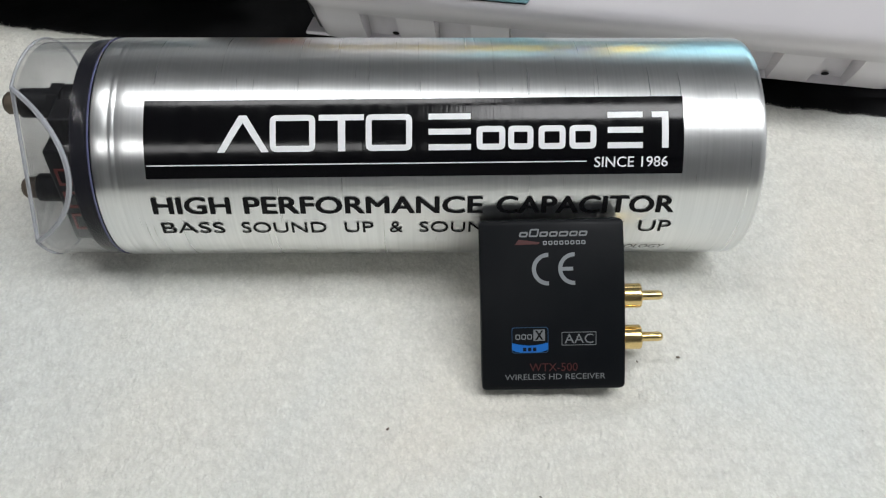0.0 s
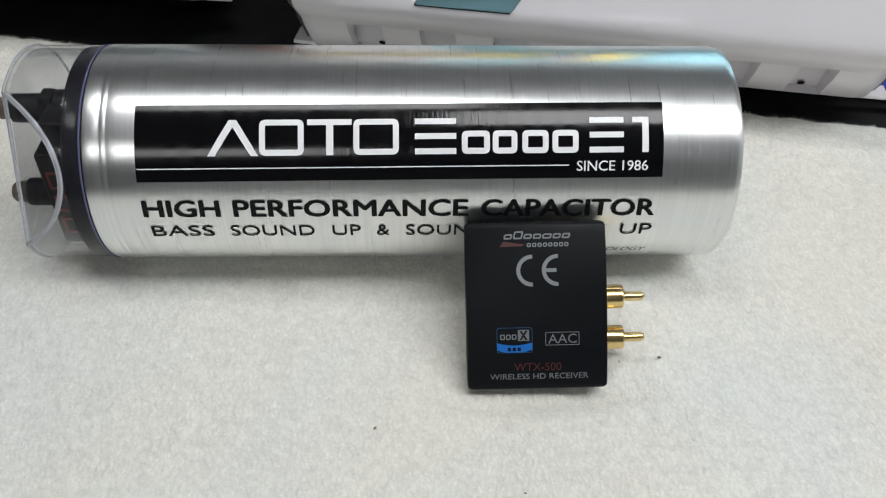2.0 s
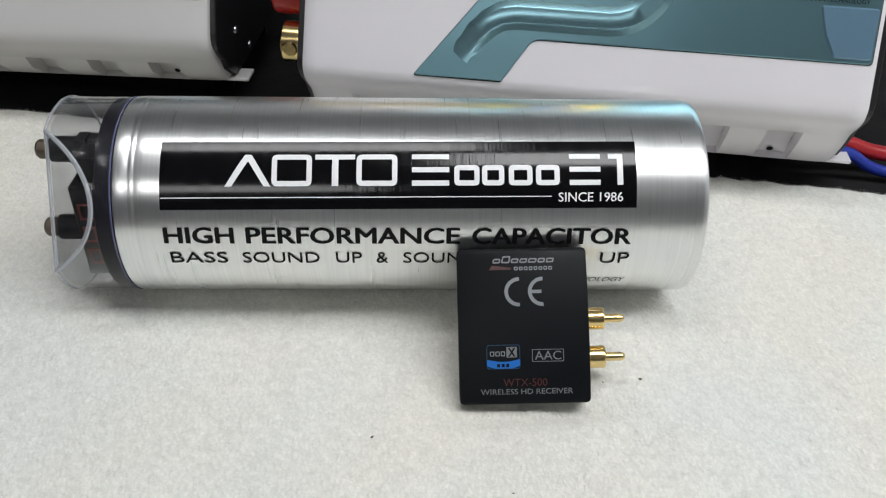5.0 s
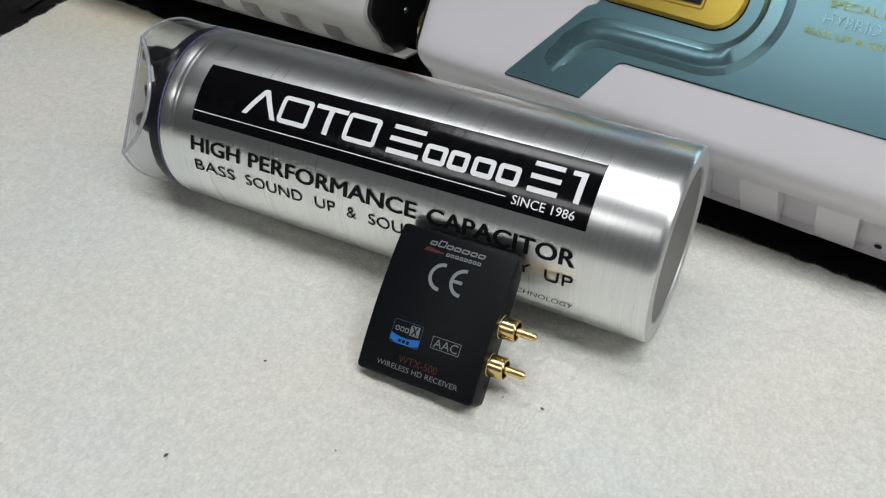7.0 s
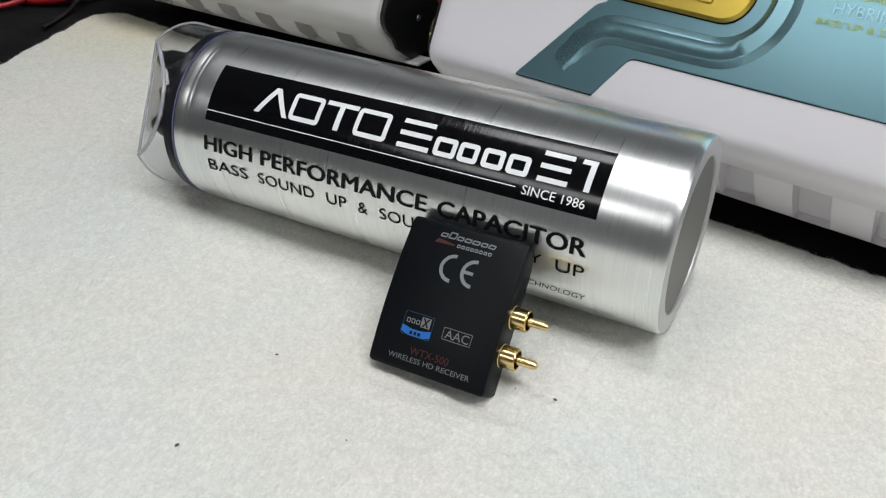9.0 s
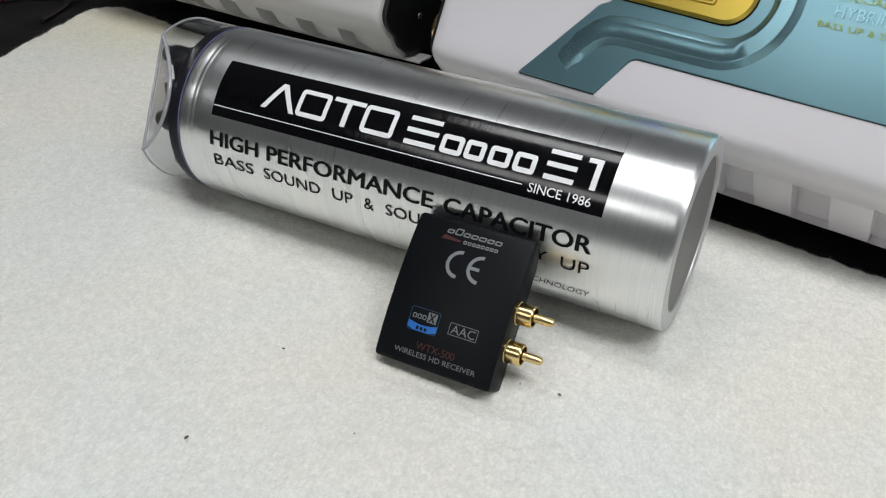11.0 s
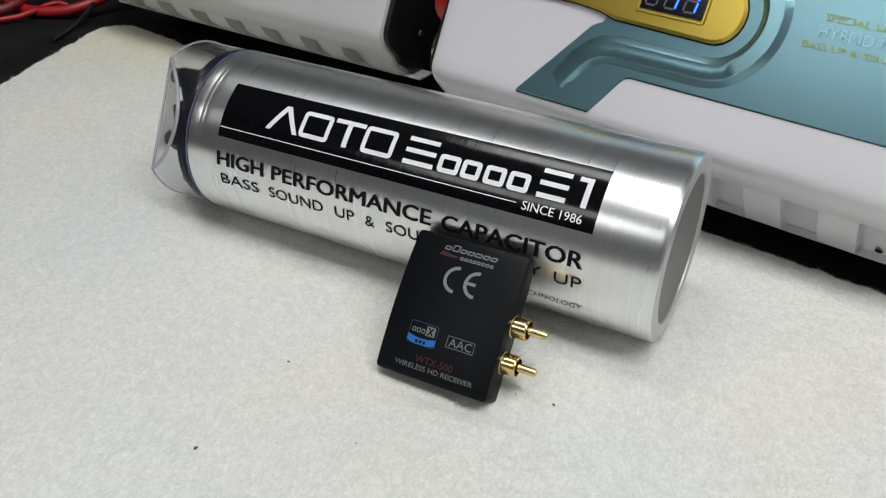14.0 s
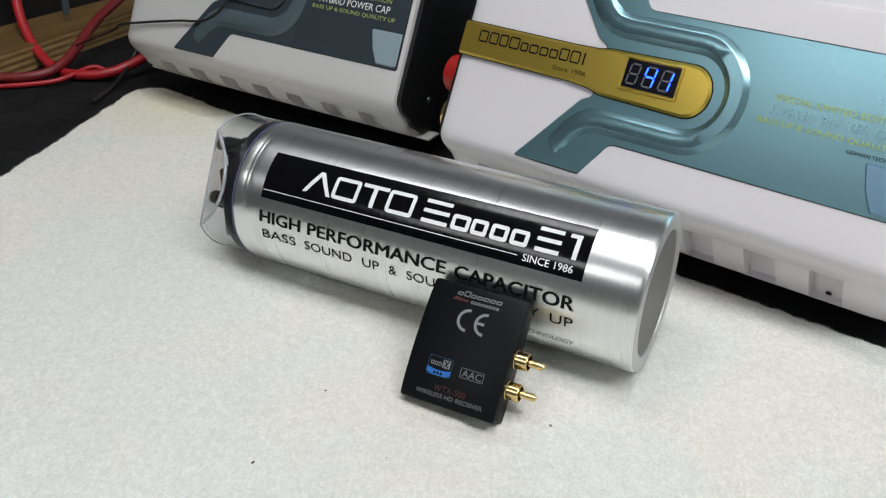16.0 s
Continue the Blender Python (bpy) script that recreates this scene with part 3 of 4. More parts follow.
bolt(-0.0040, 0.0602, -0.1068, -0.1378, 0.0038)
bolt(-0.0140, 0.0315, -0.1068, -0.1378, 0.0038)
part("post", box(-0.1180, -0.1068, -0.0215, -0.0095, 0.0545, 0.0660, 0.001), DARK_PLASTIC, cap)
gauge = part("gauge", box(-0.1212, -0.1068, -0.0250, 0.0040, 0.0165, 0.0560, 0.0008), DARK_PLASTIC, cap, "small dark gauge with unlit red digits")
for k in range(3):
    zc = 0.0255 + k * 0.0100
    for (a, b, c, d) in ((-0.1180, -0.1092, -0.0036, -0.0028), (-0.1180, -0.1092, 0.0026, 0.0034), (-0.1180, -0.1172, -0.0028, 0.0026), (-0.1140, -0.1132, -0.0028, 0.0026), (-0.1100, -0.1092, -0.0028, 0.0026)):
        part("segment", box(a - 0.0012, b - 0.0012, -0.0254, -0.0248, zc + c, zc + d), RED_DIGIT, gauge)

# ---- wireless receiver ----
ex, up = Vector((0.9990, -0.0143, 0.0416)), Vector((-0.0236, 0.6259, 0.7795))
up = (up - ex * up.dot(ex)).normalized()
out = ex.cross(up)
rot = Matrix((ex, up, out)).transposed().to_4x4()
receiver = thing("wireless_receiver", Matrix.Translation(Vector((0.0216, -0.0781, -0.0012)) - out * 0.0010) @ rot, "small black plastic receiver leaning on the capacitor with two gold plugs", "receiver")
RW, RH, RF, RB = 0.0464, 0.0552, 0.0046, -0.0090


def front_z(y):
    """The front is bowed: proud in the middle, falling back towards top and foot."""
    return RF + 0.0002 - 0.0022 * ((y - 0.020) / 0.028) ** 2


def receiver_body():
    bm = bmesh.new()
    rings = []
    rc, e, b = 0.0016, 0.0006, 0.0012
    ends = [0.0, 0.0001, 0.0003, 0.0006, 0.001, 0.0016]
    ys = ends + [0.0016 + (RH - 0.0032) * k / 24 for k in range(1, 24)] + [RH - d for d in ends[::-1]]
    for y in ys:
        d = min(y, RH - y, rc)
        i = rc - math.sqrt(rc * rc - (rc - d) ** 2)
        f = front_z(y) - i * 0.4
        back = RB + i * 0.4 + 0.0040 * max(0.0, (y - RH + 0.009) / 0.009)
        rings.append([bm.verts.new((x, y, z)) for x, z in ((i + b, back), (i + b * 0.3, back + b * 0.3), (i, back + b), (i, f - e), (i + e * 0.3, f - e * 0.3), (i + e, f), (RW - i - e, f), (RW - i - e * 0.3, f - e * 0.3), (RW - i, f - e), (RW - i, back + b), (RW - i - b * 0.3, back + b * 0.3), (RW - i - b, back))])
    n = len(rings[0])
    for p, q in zip(rings, rings[1:]):
        for k in range(n):
            m = (k + 1) % n
            bm.faces.new((p[k], p[m], q[m], q[k]))
    bm.faces.new(rings[0][::-1])
    bm.faces.new(rings[-1])
    bmesh.ops.recalc_face_normals(bm, faces=bm.faces)
    return bm


shell = part("shell", receiver_body(), RECEIVER, receiver, "", 35)


def on_front(x, y):
    return x, y, front_z(y) + 0.00014


def mm(poly):
    return [(x / 1000, y / 1000) for x, y in poly]


def face_print(name, bm, ink, label=""):
    return part(name, laid(bm, on_front, 0.002), ink, receiver, label)


def slanted(x0, x1, y0, y1, k=0.25):
    h = (y1 - y0) * k
    return mm([(x0, y0), (x1 - h, y0), (x1, y1), (x0 + h, y1)])


x = 12.7
for wdt, tall in ((2.7, 1.7), (3.0, 2.6), (2.7, 1.7), (2.7, 1.7), (3.0, 1.7), (2.6, 1.7), (2.7, 1.7)):
    lean = [[(px + (py - 0.0499) * 0.25, py) for px, py in q] for q in ring2d(x / 1000, (x + wdt) / 1000, 0.0499, 0.0499 + tall / 1000, 0.00052, 0.0006)]
    face_print("logo_shape", flat(lean), LIGHT_INK, "plain slanted ring of a wordmark")
    x += wdt + 0.4
for k in range(8):
    face_print("logo_shape", flat(ring2d((20.4 + k * 1.76) / 1000, (21.75 + k * 1.76) / 1000, 0.0473, 0.0486, 0.00034, 0.0004)), GREY_INK, "plain ring of a wordmark")
face_print("logo_shape", flat([mm([(11.4, 47.5), (19.1, 47.6), (19.4, 48.2), (12.6, 49.2)])]), RED_INK, "plain red wedge of a wordmark")


def arc_band(cx, cy, r0, r1, a0, a1, n=20):
    pts = [((cx + r * math.cos(a) ) / 1000, (cy + r * math.sin(a)) / 1000) for r, a in [(r1, (a0 + (a1 - a0) * k / n) * DEG) for k in range(n + 1)] + [(r0, (a1 + (a0 - a1) * k / n) * DEG) for k in range(n + 1)]]
    return [[pts[k], pts[k + 1], pts[2 * n - k], pts[2 * n + 1 - k]] for k in range(n)]


face_print("ce_mark", flat(arc_band(21.9, 39.6, 3.9, 5.2, 88, 272)), GREY_INK, "grey printed CE mark")
face_print("ce_mark", flat(arc_band(30.3, 39.6, 3.9, 5.2, 88, 272) + [mm(rect(26.0, 29.9, 39.0, 40.2))]), GREY_INK, "grey printed CE mark")
badge_outer = rounded(mm(rect(9.8, 21.6, 12.5, 21.0)), 0.0010, 4)
badge_inner = rounded(mm(rect(10.0, 21.4, 12.7, 20.8)), 0.0009, 4)
face_print("badge_outline", flat(band(badge_outer, badge_inner)), DIM_BLUE, "thin rounded badge outline")
n = 10
top = [(9.9 + 11.6 * k / n, 15.9 - 0.9 * math.sin(math.pi * k / n)) for k in range(n + 1)]
low = [(9.9 + 11.6 * k / n, 13.6 - 1.1 * math.sin(math.pi * k / n) ** 0.6) for k in range(n + 1)]
face_print("badge_band", flat([mm([top[k], top[k + 1], low[k + 1], low[k]]) for k in range(n)]), BLUE_INK, "blue curved band of a badge")
face_print("logo_shape", flat([mm(rect(13.4 + k * 1.6, 14.5 + k * 1.6, 13.1, 14.3)) for k in range(3)]), BLACK_INK, "dark bars on a blue band")
face_print("logo_shape", flat([q for k in range(3) for q in ring2d((11.0 + k * 1.9) / 1000, (12.5 + k * 1.9) / 1000, 0.0170, 0.0187, 0.00030, 0.0004)]), GREY_INK, "grey bars of a badge")
face_print("logo_shape", flat([mm(rect(16.8, 20.5, 16.5, 20.2))]), LIGHT_INK, "pale square of a badge")
bm = flat([mm([(17.3, 16.8), (18.0, 16.8), (20.0, 19.9), (19.3, 19.9)]), mm([(19.3, 16.8), (20.0, 16.8), (18.0, 19.9), (17.3, 19.9)])])
part("logo_shape", laid(bm, lambda x, y: (x, y, front_z(y) + 0.00026)), BLACK_INK, receiver, "dark diagonal cross on a pale square")
face_print("badge_outline", flat(ring2d(0.02585, 0.03702, 0.01480, 0.01922, 0.00022, 0.0003)), LIGHT_INK, "thin rectangular outline")
face_print("lettering", words("AAC", 0.02680, 0.03610, 0.01545, 0.01855, 0.0), LIGHT_INK)
face_print("lettering", words("WTX-500", 0.0155, 0.0310, 0.0063, 0.0090, 0.0), RED_INK)
face_print("lettering", words("WIRELESS HD RECEIVER", 0.00745, 0.0400, 0.0035, 0.0054, 0.0), LIGHT_INK)

for v in (0.0294, 0.0156):
    plug = part("plug", lathe([(RW - 0.0008, 0.0), (RW - 0.0008, 0.0043), (RW + 0.0004, 0.0043), (RW + 0.0006, 0.00405), (RW + 0.0058, 0.00405), (RW + 0.0062, 0.0038), (RW + 0.0062, 0.0033), (RW + 0.0016, 0.0033), (RW + 0.0016, 0.0)], 40, "x", (v, -0.0024)), GOLD, receiver, "gold-plated audio plug", 30)
    part("pin", lathe([(RW + 0.0016, 0.0), (RW + 0.0016, 0.0016), (RW + 0.0122, 0.0016), (RW + 0.0133, 0.0011), (RW + 0.0138, 0.0)], 24, "x", (v, -0.0024)), GOLD, plug, "", 40)
    part("insulator", lathe([(RW + 0.0016, 0.0016), (RW + 0.0026, 0.0018), (RW + 0.0026, 0.0032)], 24, "x", (v, -0.0024)), DARK_PLASTIC, plug)

# ---- hybrid power units ----
FRONT, TOP_Z, BULGE_Z, SLOPE, BACK = 0.0855, 0.1520, 0.0485, 0.437, 0.325


def on_face(x, z, h=0.0):
    k = 1 / math.hypot(1, SLOPE)
    return x, FRONT + SLOPE * (z - BULGE_Z) - h * k, z + h * SLOPE * k


MID = (FRONT + BACK) / 2


def unit_profile(notch, foot):
    """Half of the shell's cross-section as (y, z), from its foot over the bulge to the top, then mirrored."""
    half = [(MID, foot), (0.1165, foot), (0.1145, foot + 0.001)]
    half += [(0.1190, foot + 0.0025), (0.1088, 0.0300), (0.0968, 0.0310)] if notch else [(0.1125, foot + 0.0025), (0.1018, 0.0230), (0.0975, 0.0303)]
    half += [(0.0918, 0.0360), (0.0882, 0.0400), (0.0862, 0.0435), (0.0856, 0.0470)]
    half += [(FRONT + SLOPE * (z - BULGE_Z), z) for z in (0.050, 0.055, 0.09, 0.12)]
    half += [(FRONT + SLOPE * (TOP_Z - 0.004 - BULGE_Z), TOP_Z - 0.004), (FRONT + SLOPE * (TOP_Z - BULGE_Z) + 0.001, TOP_Z - 0.0008), (FRONT + SLOPE * (TOP_Z - BULGE_Z) + 0.0035, TOP_Z)]
    return half + [(2 * MID - a, b) for a, b in half[::-1]]


def shrunk(profile, inset):
    out_pts = []
    for y, z in profile:
        d = Vector((y - MID, z - 0.08))
        k = 1 - inset / d.length
        out_pts.append((MID + d.x * k, 0.08 + d.y * k))
    return out_pts


def unit_end(x0, x1, inset, foot):
    """A black plate that closes the shell's end and follows its outline."""
    bm = bmesh.new()
    loops = [[bm.verts.new((x, y, z)) for y, z in shrunk(unit_profile(False, foot), i)] for x, i in ((x0, inset), (x1, inset), (x1 + (0.0006 if x1 > x0 else -0.0006), inset + 0.0006))]
    n = len(loops[0])
    for p, q in zip(loops, loops[1:]):
        for i in range(n):
            bm.faces.new((p[i], p[(i + 1) % n], q[(i + 1) % n], q[i]))
    bm.faces.new(loops[-1])
    bm.faces.new(loops[0][::-1])
    bmesh.ops.recalc_face_normals(bm, faces=bm.faces)
    return bm


def unit_body(u0, u1, foot):
    cuts = [(u0, 0.0040, False), (u0 + 0.0008, 0.0018, False), (u0 + 0.003, 0.0004, False), (u0 + 0.008, 0.0, False)]
    for k in range(7):
        a = -0.0456 + 0.0339 * k
        cuts += [(a, 0, False), (a, 0, True), (a + 0.0166, 0, True), (a + 0.0166, 0, False)]
    cuts += [(u1 - 0.008, 0.0, False), (u1 - 0.003, 0.0004, False), (u1 - 0.0008, 0.0018, False), (u1, 0.0040, False)]
    bm = bmesh.new()
    rings = []
    for x, inset, notch in cuts:
        rings.append([bm.verts.new((x, y, z)) for y, z in shrunk(unit_profile(notch, foot), inset)])
    n = len(rings[0])
    for a, b in zip(rings, rings[1:]):
        for i in range(n):
            j = (i + 1) % n
            if (a[i].co - b[i].co).length < 1e-9 and (a[j].co - b[j].co).length < 1e-9:
                continue
            bm.faces.new((a[i], a[j], b[j], b[i]))
    bm.faces.new(rings[0])
    bm.faces.new(rings[-1][::-1])
    bmesh.ops.remove_doubles(bm, verts=bm.verts[:], dist=1e-6)
    bmesh.ops.dissolve_degenerate(bm, edges=bm.edges[:], dist=1e-7)
    bmesh.ops.recalc_face_normals(bm, faces=bm.faces)
    return bm


def ribbon(path, wide, high, place):
    """A raised rib along a path on the sloping face, with sloping flanks."""
    bm = bmesh.new()
    rows = []
    n = len(path)
    for i, p in enumerate(path):
        d = (Vector(path[min(i + 1, n - 1)]) - Vector(path[max(i - 1, 0)])).normalized()
        s = Vector((-d.y, d.x))
        fade = min(1.0, i / 3, (n - 1 - i) / 3)
        rows.append([bm.verts.new(place(p[0] + s.x * o, p[1] + s.y * o, 0.0004 + h * fade)) for o, h in ((-wide / 2, -0.0006), (-wide * 0.24, high * 0.9), (-wide * 0.20, high), (wide * 0.20, high), (wide * 0.24, high * 0.9), (wide / 2, -0.0006))])
    for a, b in zip(rows, rows[1:]):
        for k in range(5):
            bm.faces.new((a[k], a[k + 1], b[k + 1], b[k]))
    bmesh.ops.recalc_face_normals(bm, faces=bm.faces)
    return bm


MIRROR = 0.2030
LIT = {"4": "fgbc", "1": "bc", "8": "abcdefg", " ": ""}


def power_unit(m, label, shell_mat, panel_mat, pale_mat, facet_mat, badge_mat, bright, foot):
    unit = thing("power_unit", m, label, "power unit", "power units")
    u0, u1 = -0.0680, 0.1970
    body = part("body", unit_body(u0, u1, foot), shell_mat, unit, "glossy white moulded shell" if bright else "white moulded shell with shade put into its colour", 28)
    lower = [(-0.0125, 0.0495), (0.0298, 0.0495), (0.0430, 0.0680), (0.1935, 0.0680)]
    upper = [(x, MIRROR - z) for x, z in lower[::-1]]
    outline = rounded(lower + upper + [(0.0190, MIRROR - 0.0860), (0.0250, MIRROR - 0.0885), (0.0250, 0.0885), (0.0190, 0.0860)], [0.001, 0.001, 0.007, 0.002, 0.002, 0.007, 0.001, 0.001, 0.006, 0.004, 0.004, 0.006], 5)
    part("panel_seam", slab([(x + (-0.0004 if x < 0.09 else 0.0004), 0.1015 + (z - 0.1015) * 1.009) for x, z in outline], on_face, 0.0002), BLACK_INK, unit)
    panel = part("front_panel", slab(outline, on_face, 0.0009, 0.0004), panel_mat, unit, "", 30)
    # rib round the badge
    rib = [(0.0060, 0.0555), (0.0110, 0.0620), (0.0165, 0.0688), (0.0215, 0.0732), (0.0270, 0.0764), (0.0340, 0.0776), (0.0500, 0.0776), (0.0700, 0.0776)]
    rib += [(0.0770 + 0.0239 * math.sin(a * DEG), 0.1015 - 0.0239 * math.cos(a * DEG)) for a in range(0, 181, 12)]
    rib += [(x, MIRROR - z) for x, z in rib[7::-1]]
    part("rib", ribbon(rib, 0.0150, 0.0030, on_face), pale_mat, panel, "", 25)
    # badge with its window
    badge = [(u0 + 0.0006, 0.0938), (0.0080, 0.0932), (0.0200, 0.0922), (0.0290, 0.0900), (0.0760, 0.0890)]
    badge += [(0.0760 + 0.0125 * math.sin(a * DEG), 0.1015 - 0.0125 * math.cos(a * DEG)) for a in range(15, 180, 15)]
    badge += [(0.0760, 0.1140), (0.0290, 0.1130), (0.0200, 0.1118), (0.0080, 0.1115), (u0 + 0.0006, 0.1118)]
    part("badge_seam", slab([(x + (0.0005 if x > 0.03 else 0.0), 0.1015 + (z - 0.1015) * 1.05) for x, z in badge], on_face, 0.0012), BLACK_INK, unit)
    tab = part("badge", slab(badge, on_face, 0.0032, 0.0014), badge_mat, unit, "", 30)
    wnd = rect(0.0402, 0.0702, 0.0968, 0.1104)
    frame_bm = bmesh.new()
    loops = [[frame_bm.verts.new(on_face(x, z, h)) for x, z in rounded(rect(0.0402 - g, 0.0702 + g, 0.0968 - g, 0.1104 + g), 0.0004 + g * 0.5, 3)] for g, h in ((0.0020, 0.0030), (0.0015, 0.0043), (0.0007, 0.0043), (0.0, 0.0033))]
    for p, q in zip(loops, loops[1:]):
        for i in range(len(p)):
            frame_bm.faces.new((p[i], p[(i + 1) % len(p)], q[(i + 1) % len(p)], q[i]))
    bmesh.ops.recalc_face_normals(frame_bm, faces=frame_bm.faces)
    part("window_rim", frame_bm, badge_mat, tab, "", 30)
    window = part("display_window", slab(wnd, on_face, 0.0034), LED_DARK, tab, "dark display window")
    for k, ch in enumerate(" 41" if bright else "   "):
        x0, z0, dw, dh = 0.0422 + k * 0.0092, 0.0988, 0.0053, 0.0096
        t = 0.0009

        def at(a, b):
            return x0 + a * dw + 0.0012 * b, z0 + b * dh
        bars = {"a": ((0, 1), (1, 1)), "g": ((0, 0.5), (1, 0.5)), "d": ((0, 0), (1, 0)), "f": ((0, 0.5), (0, 1)), "b": ((1, 0.5), (1, 1)), "e": ((0, 0), (0, 0.5)), "c": ((1, 0), (1, 0.5))}
        for key, (p, q) in bars.items():
            p, q = Vector(at(*p)), Vector(at(*q))
            d = (q - p).normalized()
            s = Vector((-d.y, d.x)) * t / 2
            p, q = p + d * 0.0006, q - d * 0.0006
            poly = [p - d * 0.0003, p - s, q - s, q + d * 0.0003, q + s, p + s]
            part("segment", laid(flat([[tuple(v) for v in poly]]), lambda x, z: on_face(x, z, 0.0036)), LED_ON if key in LIT[ch] else LED_OFF, window, "lit blue display segment" if key in LIT[ch] else "")
    ink = BLACK_INK
    # wordmark on the badge as plain bars
    x = -0.0555
    for wdt, tall in ((5.4, 1), (5.2, 1), (5.0, 1), (5.8, 1), (4.2, 0), (5.0, 0), (4.6, 0), (4.6, 0), (5.0, 1), (5.2, 1), (2.0, 1)):
        z1 = 0.1083 if tall else 0.1067
        wdt *= 1.18
        shape = ring2d(x, x + wdt / 1000, 0.1020, z1, 0.0008, 0.0012) if wdt > 3 else [rect(x + 0.0008, x + 0.0018, 0.1020, z1)]
        part("logo_shape", laid(flat(shape), lambda a, z: on_face(a, z, 0.0034)), ink, tab, "plain dark shape of a wordmark")
        x += wdt / 1000 + 0.0010
    part("lettering", laid(words("Since 1986", -0.0028, 0.0185, 0.0968, 0.0992), lambda a, z: on_face(a, z, 0.0034)), ink, tab)
    lines = [("SPECIAL LIMITED EDITION", 0.1194, 0.1790, 0.1068, 0.1096, LIME_INK), ("BASS UP & SOUND QUALITY UP", 0.1140, 0.1850, 0.0955, 0.0984, LIME_INK)]
    if bright:
        lines.append(("HYBRID POWER CAP", 0.1190, 0.1790, 0.1004, 0.1048, pale_mat))
        lines.append(("GERMAN TECHNOLOGY", 0.1582, 0.1880, 0.0915, 0.0932, BLACK_INK))
    else:
        lines.append(("HYBRID POWER CAP", 0.1190, 0.1790, 0.1004, 0.1048, WHITE_INK))
    for text, a, b, c, d, colour in lines:
        part("lettering", laid(words(text, a, b, c, d, 0.0), lambda x, z: on_face(x, z, 0.0015)), colour, panel)
    # pale recess at the panel's end
    fin = rounded([(0.1675, 0.0902), (0.1930, 0.0902), (0.1930, 0.0695), (0.1765, 0.0695), (0.1715, 0.0780)], 0.0015, 3)
    part("corner_facet", slab(fin, on_face, 0.0016, 0.0008), facet_mat, panel, "", 25)
    # holes in two of the lower pockets
    for k in (0, 6):
        a = -0.0456 + 0.0339 * k + (0.0125 if k == 0 else 0.0085)
        part("screw_hole", lathe([(0.0, 0.0018), (0.004, 0.0018)], 16, "x", (0, 0)), BLACK_INK, body).matrix_local = pose(a, 0.1190, foot + 0.0048, 0, 0, 90) @ pose(0, 0, 0, 0, -30, 0)
        part("screw_hole", lathe([(0.0, 0.0), (0.0, 0.0017)], 16, "x", (0, 0)), BLACK_INK, body).matrix_local = pose(a, 0.1167, foot + 0.0051, 0, 0, 90) @ pose(0, 0, 0, 0, -30, 0)
    # end plates, base flange and feet
    for x0, x1 in ((u0 + 0.0010, u0 - 0.0022), (u1 - 0.0010, u1 + 0.0022)):
        part("end_plate", unit_end(x0, x1, 0.0044, foot), END_PLATE, unit, "black metal end plate")
    for x0, x1 in ((u0 - 0.010, u0 + 0.004), (u1 - 0.004, u1 + 0.010)):
        part("flange", box(x0, x1, 0.1160, 0.1300, foot + 0.0003, foot + 0.0023, 0.0006), shell_mat, unit, "white base flange")
    for y, z in ((0.126, 0.040), (0.150, 0.022), (0.235, 0.110)):
        part("screw", lathe([(u1 + 0.0024, 0.0022), (u1 + 0.0034, 0.0020), (u1 + 0.0037, 0.0)], 12, "x", (y, z)), STEEL, unit)
    depth = (m.translation.z - TABLE_Z) / m.to_scale().z + foot
    for x in (u0 + 0.02, u1 - 0.02):
        for y in (0.16, 2 * MID - 0.16):
            part("foot", lathe([(foot - depth, 0.0), (foot - depth, 0.007), (foot, 0.008), (foot, 0.0)], 20, "z", (x, y)), COLLAR, unit)
    # screw terminals on the end that faces the other unit
    for y, z in ((0.120, 0.047),):
        post = part("terminal", lathe([(u0 - 0.0022, 0.0), (u0 - 0.0022, 0.0095), (u0 - 0.0045, 0.0095), (u0 - 0.0050, 0.0080), (u0 - 0.0075, 0.0080), (u0 - 0.0080, 0.0105), (u0 - 0.0170, 0.0105), (u0 - 0.0178, 0.0098), (u0 - 0.0178, 0.0)], 28, "x", (y, z)), GOLD, unit, "gold-plated cable terminal", 30)
        part("clamp_screw", lathe([(0, 0.0), (0, 0.0040), (0.0012, 0.0034), (0.0012, 0.0)], 16, "z", (0, 0)), GOLD, post).matrix_local = pose(u0 - 0.0125, y - 0.0102, z, 90, 0, 0)
    part("terminal_guard", lathe([(u0 - 0.0022, 0.012), (u0 - 0.0230, 0.012), (u0 - 0.0240, 0.0112), (u0 - 0.0240, 0.0)], 28, "x", (0.132, 0.070)), RED_PLASTIC, unit, "red plastic terminal cap", 30)
    return unit


NEAR_UNIT = pose(0.0014, -0.0037, 0.0050, 0, 0, -10.0) @ Matrix.Scale(0.9867, 4)
LEFT_UNIT = pose(-0.2985, 0.0546, 0.0048, 0, 0, -4.7) @ Matrix.Scale(0.977, 4)
power_unit(NEAR_UNIT, "white power unit with teal panel, gold badge and blue lit display", WHITE_PAINT, TEAL, TEAL_LIGHT, BLUE_FACET, GOLD_PAINT, True, 0.0060)
power_unit(LEFT_UNIT, "white power unit with slate grey panel and dark badge", SHADED_WHITE, SLATE, SLATE_LIGHT, PALE_FACET, SLATE, False, 0.0130)

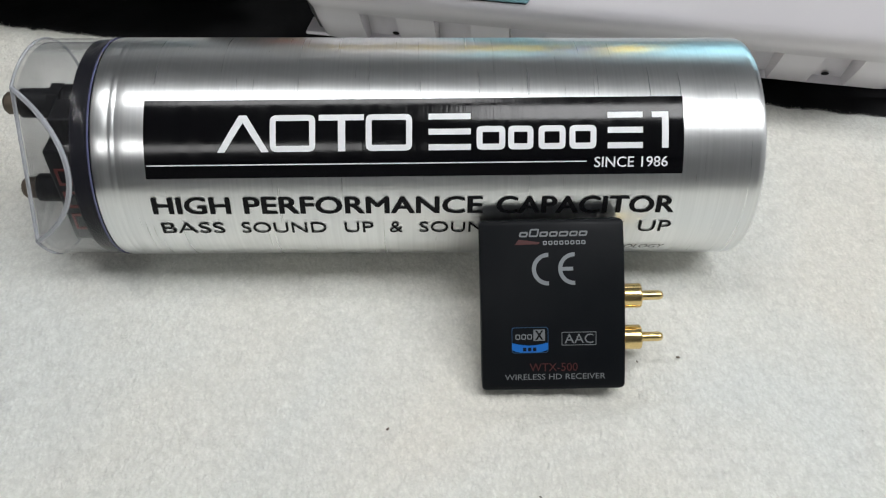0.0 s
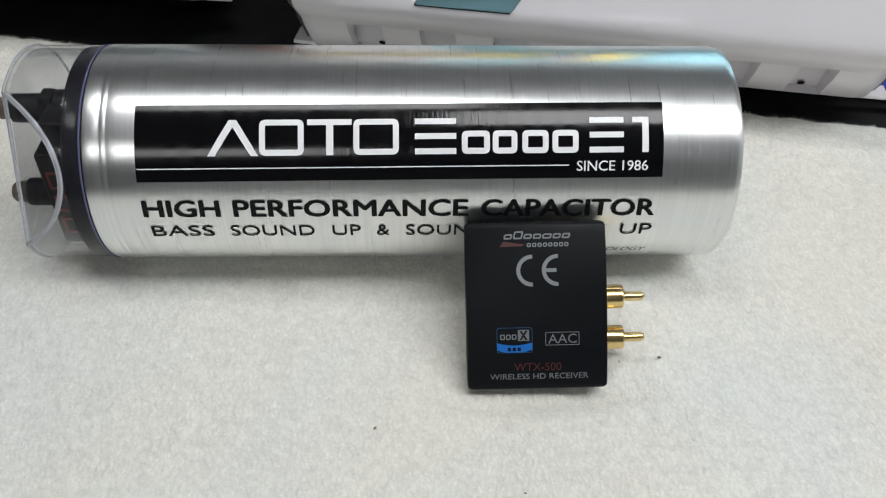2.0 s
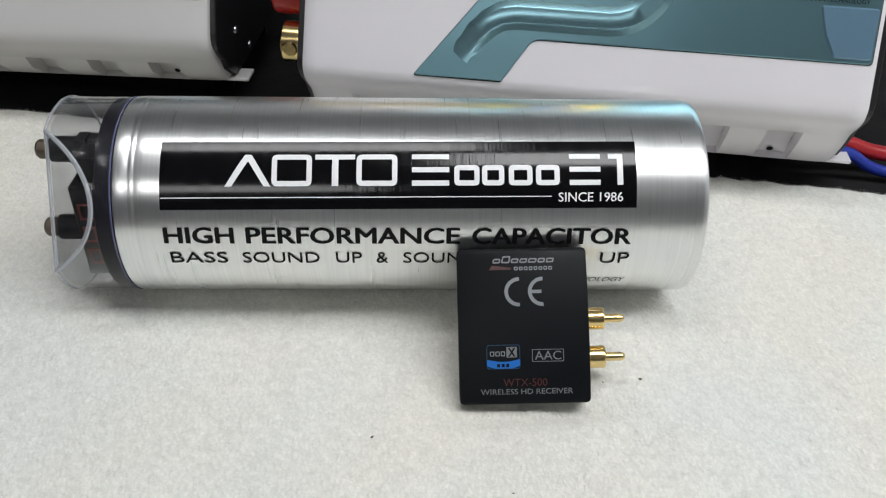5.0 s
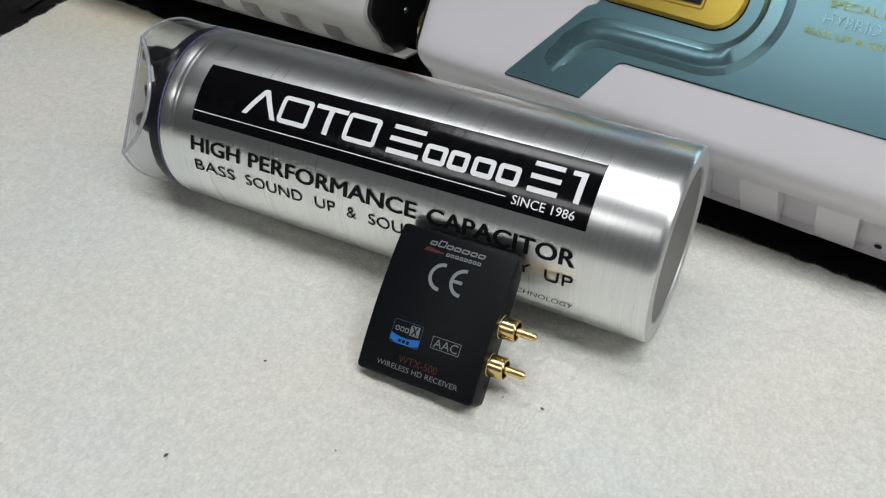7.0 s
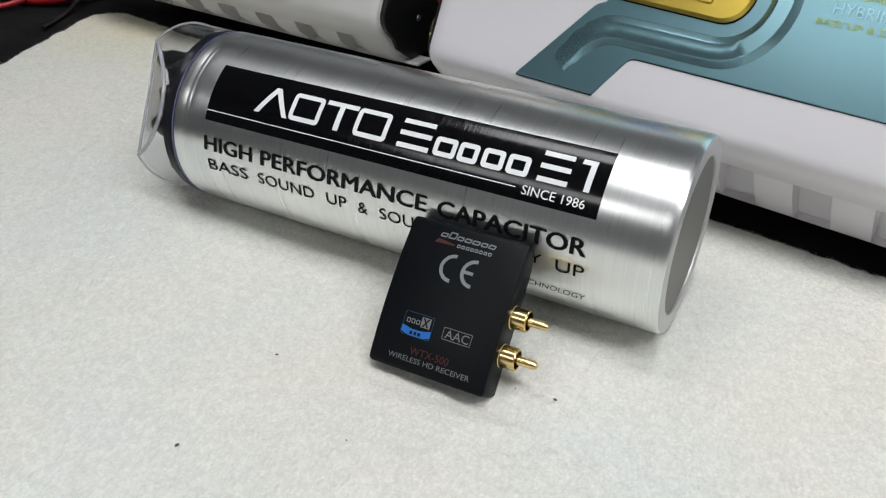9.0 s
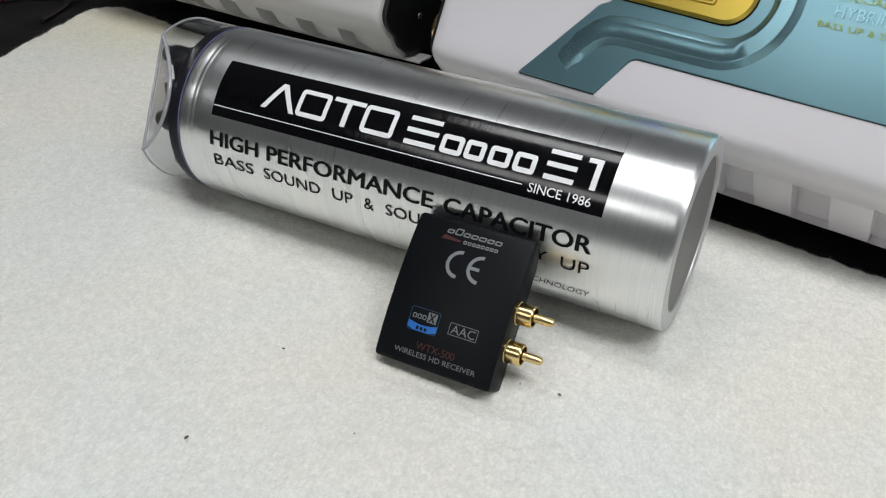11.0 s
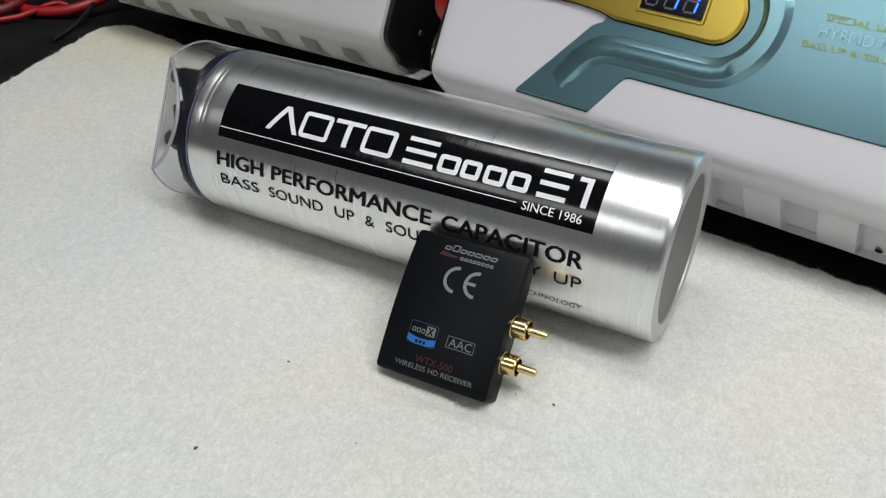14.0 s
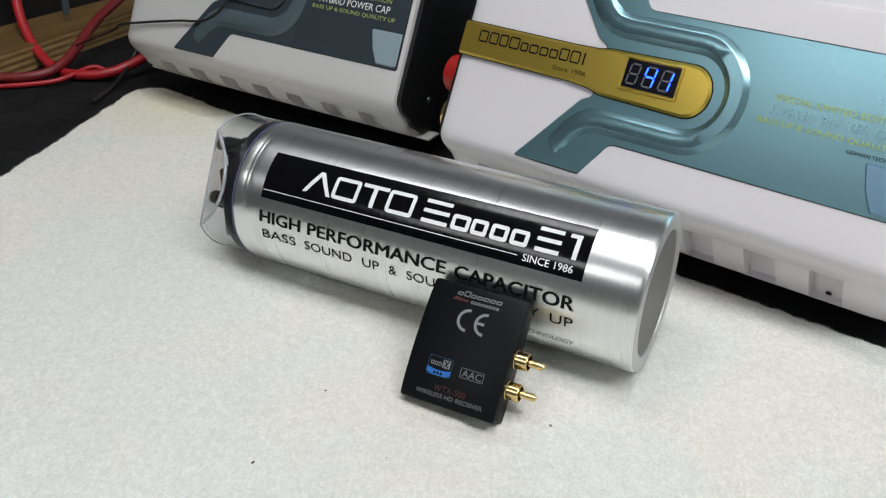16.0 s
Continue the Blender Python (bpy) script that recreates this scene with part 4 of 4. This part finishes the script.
# ---- far end of the bench: plywood board and cables ----
board = thing("plywood_board", pose(-0.507, 0.1754, TABLE_Z, 0, 0, 5.5), "bare plywood board edge lying on the black bench", "board")
for k in range(7):
    part("layer", box(-0.42, 0.0 - 0.0004 * (k % 2), -0.26, 0.42, k * 0.0030, k * 0.0030 + 0.0029), (PLY_LIGHT, PLY_DARK)[k % 2], board)
part("face", box(-0.42, 0.0, -0.26, 0.42, 0.021, 0.0218), PLY_TOP, board)
case = thing("equipment_case", pose(-0.74, 0.37, TABLE_Z + 0.0158), "dark equipment case standing on the plywood board", "case")
part("body", box(-0.17, 0.160, -0.34, 0.26, 0.0, 0.28, 0.006), DARK_PLASTIC, case)


def cable(name, pts, r, mat, label):
    ob = thing(name, pose(0, 0, 0), label, "cable", "bench cables")
    part("sheath", tube(pts, r), mat, ob, "", 60)
    return ob


cable("power_cable", [(-0.5753, 0.2183, 0.1431), (-0.565, 0.2081, 0.0767), (-0.5292, 0.1828, 0.0257), (-0.4831, 0.1677, 0.0012), (-0.4422, 0.1649, 0.0001), (-0.4168, 0.1885, 0.0042), (-0.4068, 0.2294, 0.0206), (-0.4121, 0.2651, 0.0614), (-0.4224, 0.2855, 0.1329)], 0.0044, RED_CABLE, "thick red power cable looping onto the bench")
cable("power_cable", [(-0.6351, 0.0467, 0.0002), (-0.5331, 0.1049, 0.0002), (-0.467, 0.1523, 0.0022), (-0.4889, 0.2394, 0.031), (-0.5163, 0.347, 0.0516), (-0.5181, 0.4601, 0.0722)], 0.0044, RED_CABLE_DARK, "dark red power cable over the board's edge")
cable("thin_cable", [(-0.6073, 0.0321, -0.003), (-0.5087, 0.0928, -0.003), (-0.4551, 0.1411, -0.0019), (-0.4416, 0.1773, 0.0041), (-0.4267, 0.1831, -0.0019)], 0.0022, RED_CABLE, "thin red cable on the bench")
face_wire = [LEFT_UNIT @ Vector(on_face(x, z, h)) for x, z, h in ((-0.085, 0.050, 0.0), (-0.072, 0.056, 0.004), (-0.045, 0.062, 0.003), (-0.012, 0.068, 0.003), (0.018, 0.073, 0.003), (0.036, 0.086, 0.005), (0.046, 0.104, 0.007))]
cable("thin_cable", [(-0.482, 0.193, 0.012)] + [tuple(p) for p in face_wire], 0.0010, BLACK_CABLE, "thin grey wire draped across the power unit")
cable("thin_cable", [(-0.3877, 0.1255, -0.0028), (-0.4048, 0.1669, -0.0018), (-0.4167, 0.2086, 0.0161), (-0.4123, 0.235, 0.0581), (-0.4239, 0.2662, 0.1264)], 0.0017, BLACK_CABLE, "thin black cable hanging to the bench")

# ---- lint on the towel ----
for k, (x, y, r) in enumerate(((0.0888, -0.0662, 0.0007), (-0.0089, -0.0939, 0.0006), (-0.0086, -0.1462, 0.0008), (0.0745, -0.0679, 0.0004), (0.037, -0.1179, 0.0004))):
    lint = thing("lint_speck", pose(x, y, -0.0004, 0, 0, 40 * k), "tiny dark speck of lint on the towel", "speck", "lint specks")
    bm = bmesh.new()
    bmesh.ops.create_icosphere(bm, subdivisions=2, radius=r)
    for v in bm.verts:
        v.co = Vector((v.co.x * 1.1, v.co.y * 0.55, v.co.z * 0.6)) * (1 + 0.35 * noise.noise(v.co * 1500 + Vector((k, 0, 0))))
    part("fibre", bm, BOLT, lint)

# ---- cables by the power unit's far end ----
UNIT_CABLES = [(0.2054, 0.0924, 0.0166), (0.2279, 0.0951, 0.0121), (0.2713, 0.093, 0.0042), (0.4525, 0.0761, 0.0014)]
cable("power_cable", UNIT_CABLES, 0.0040, RED_CABLE, "red power cable leaving the white power unit")
cable("power_cable", [(x - 0.002, y - 0.009, z - 0.001 if k < 2 else -0.0025) for k, (x, y, z) in enumerate(UNIT_CABLES)], 0.0030, BLUE_CABLE, "blue cable lying beside a red one")

clip = thing("test_clip", pose(-0.546, 0.243, 0.0, 0, 8, 0), "small blue-grey test clip leaning on the board", "clip")
part("grip", lathe([(0.050, 0.0), (0.050, 0.0030), (0.030, 0.0036), (0.024, 0.0030), (0.022, 0.0)], 14, "z"), SLATE_LIGHT, clip, "", 40)
part("jaw", lathe([(0.024, 0.0012), (0.006, 0.0011), (0.0, 0.0004)], 10, "z"), STEEL, clip)
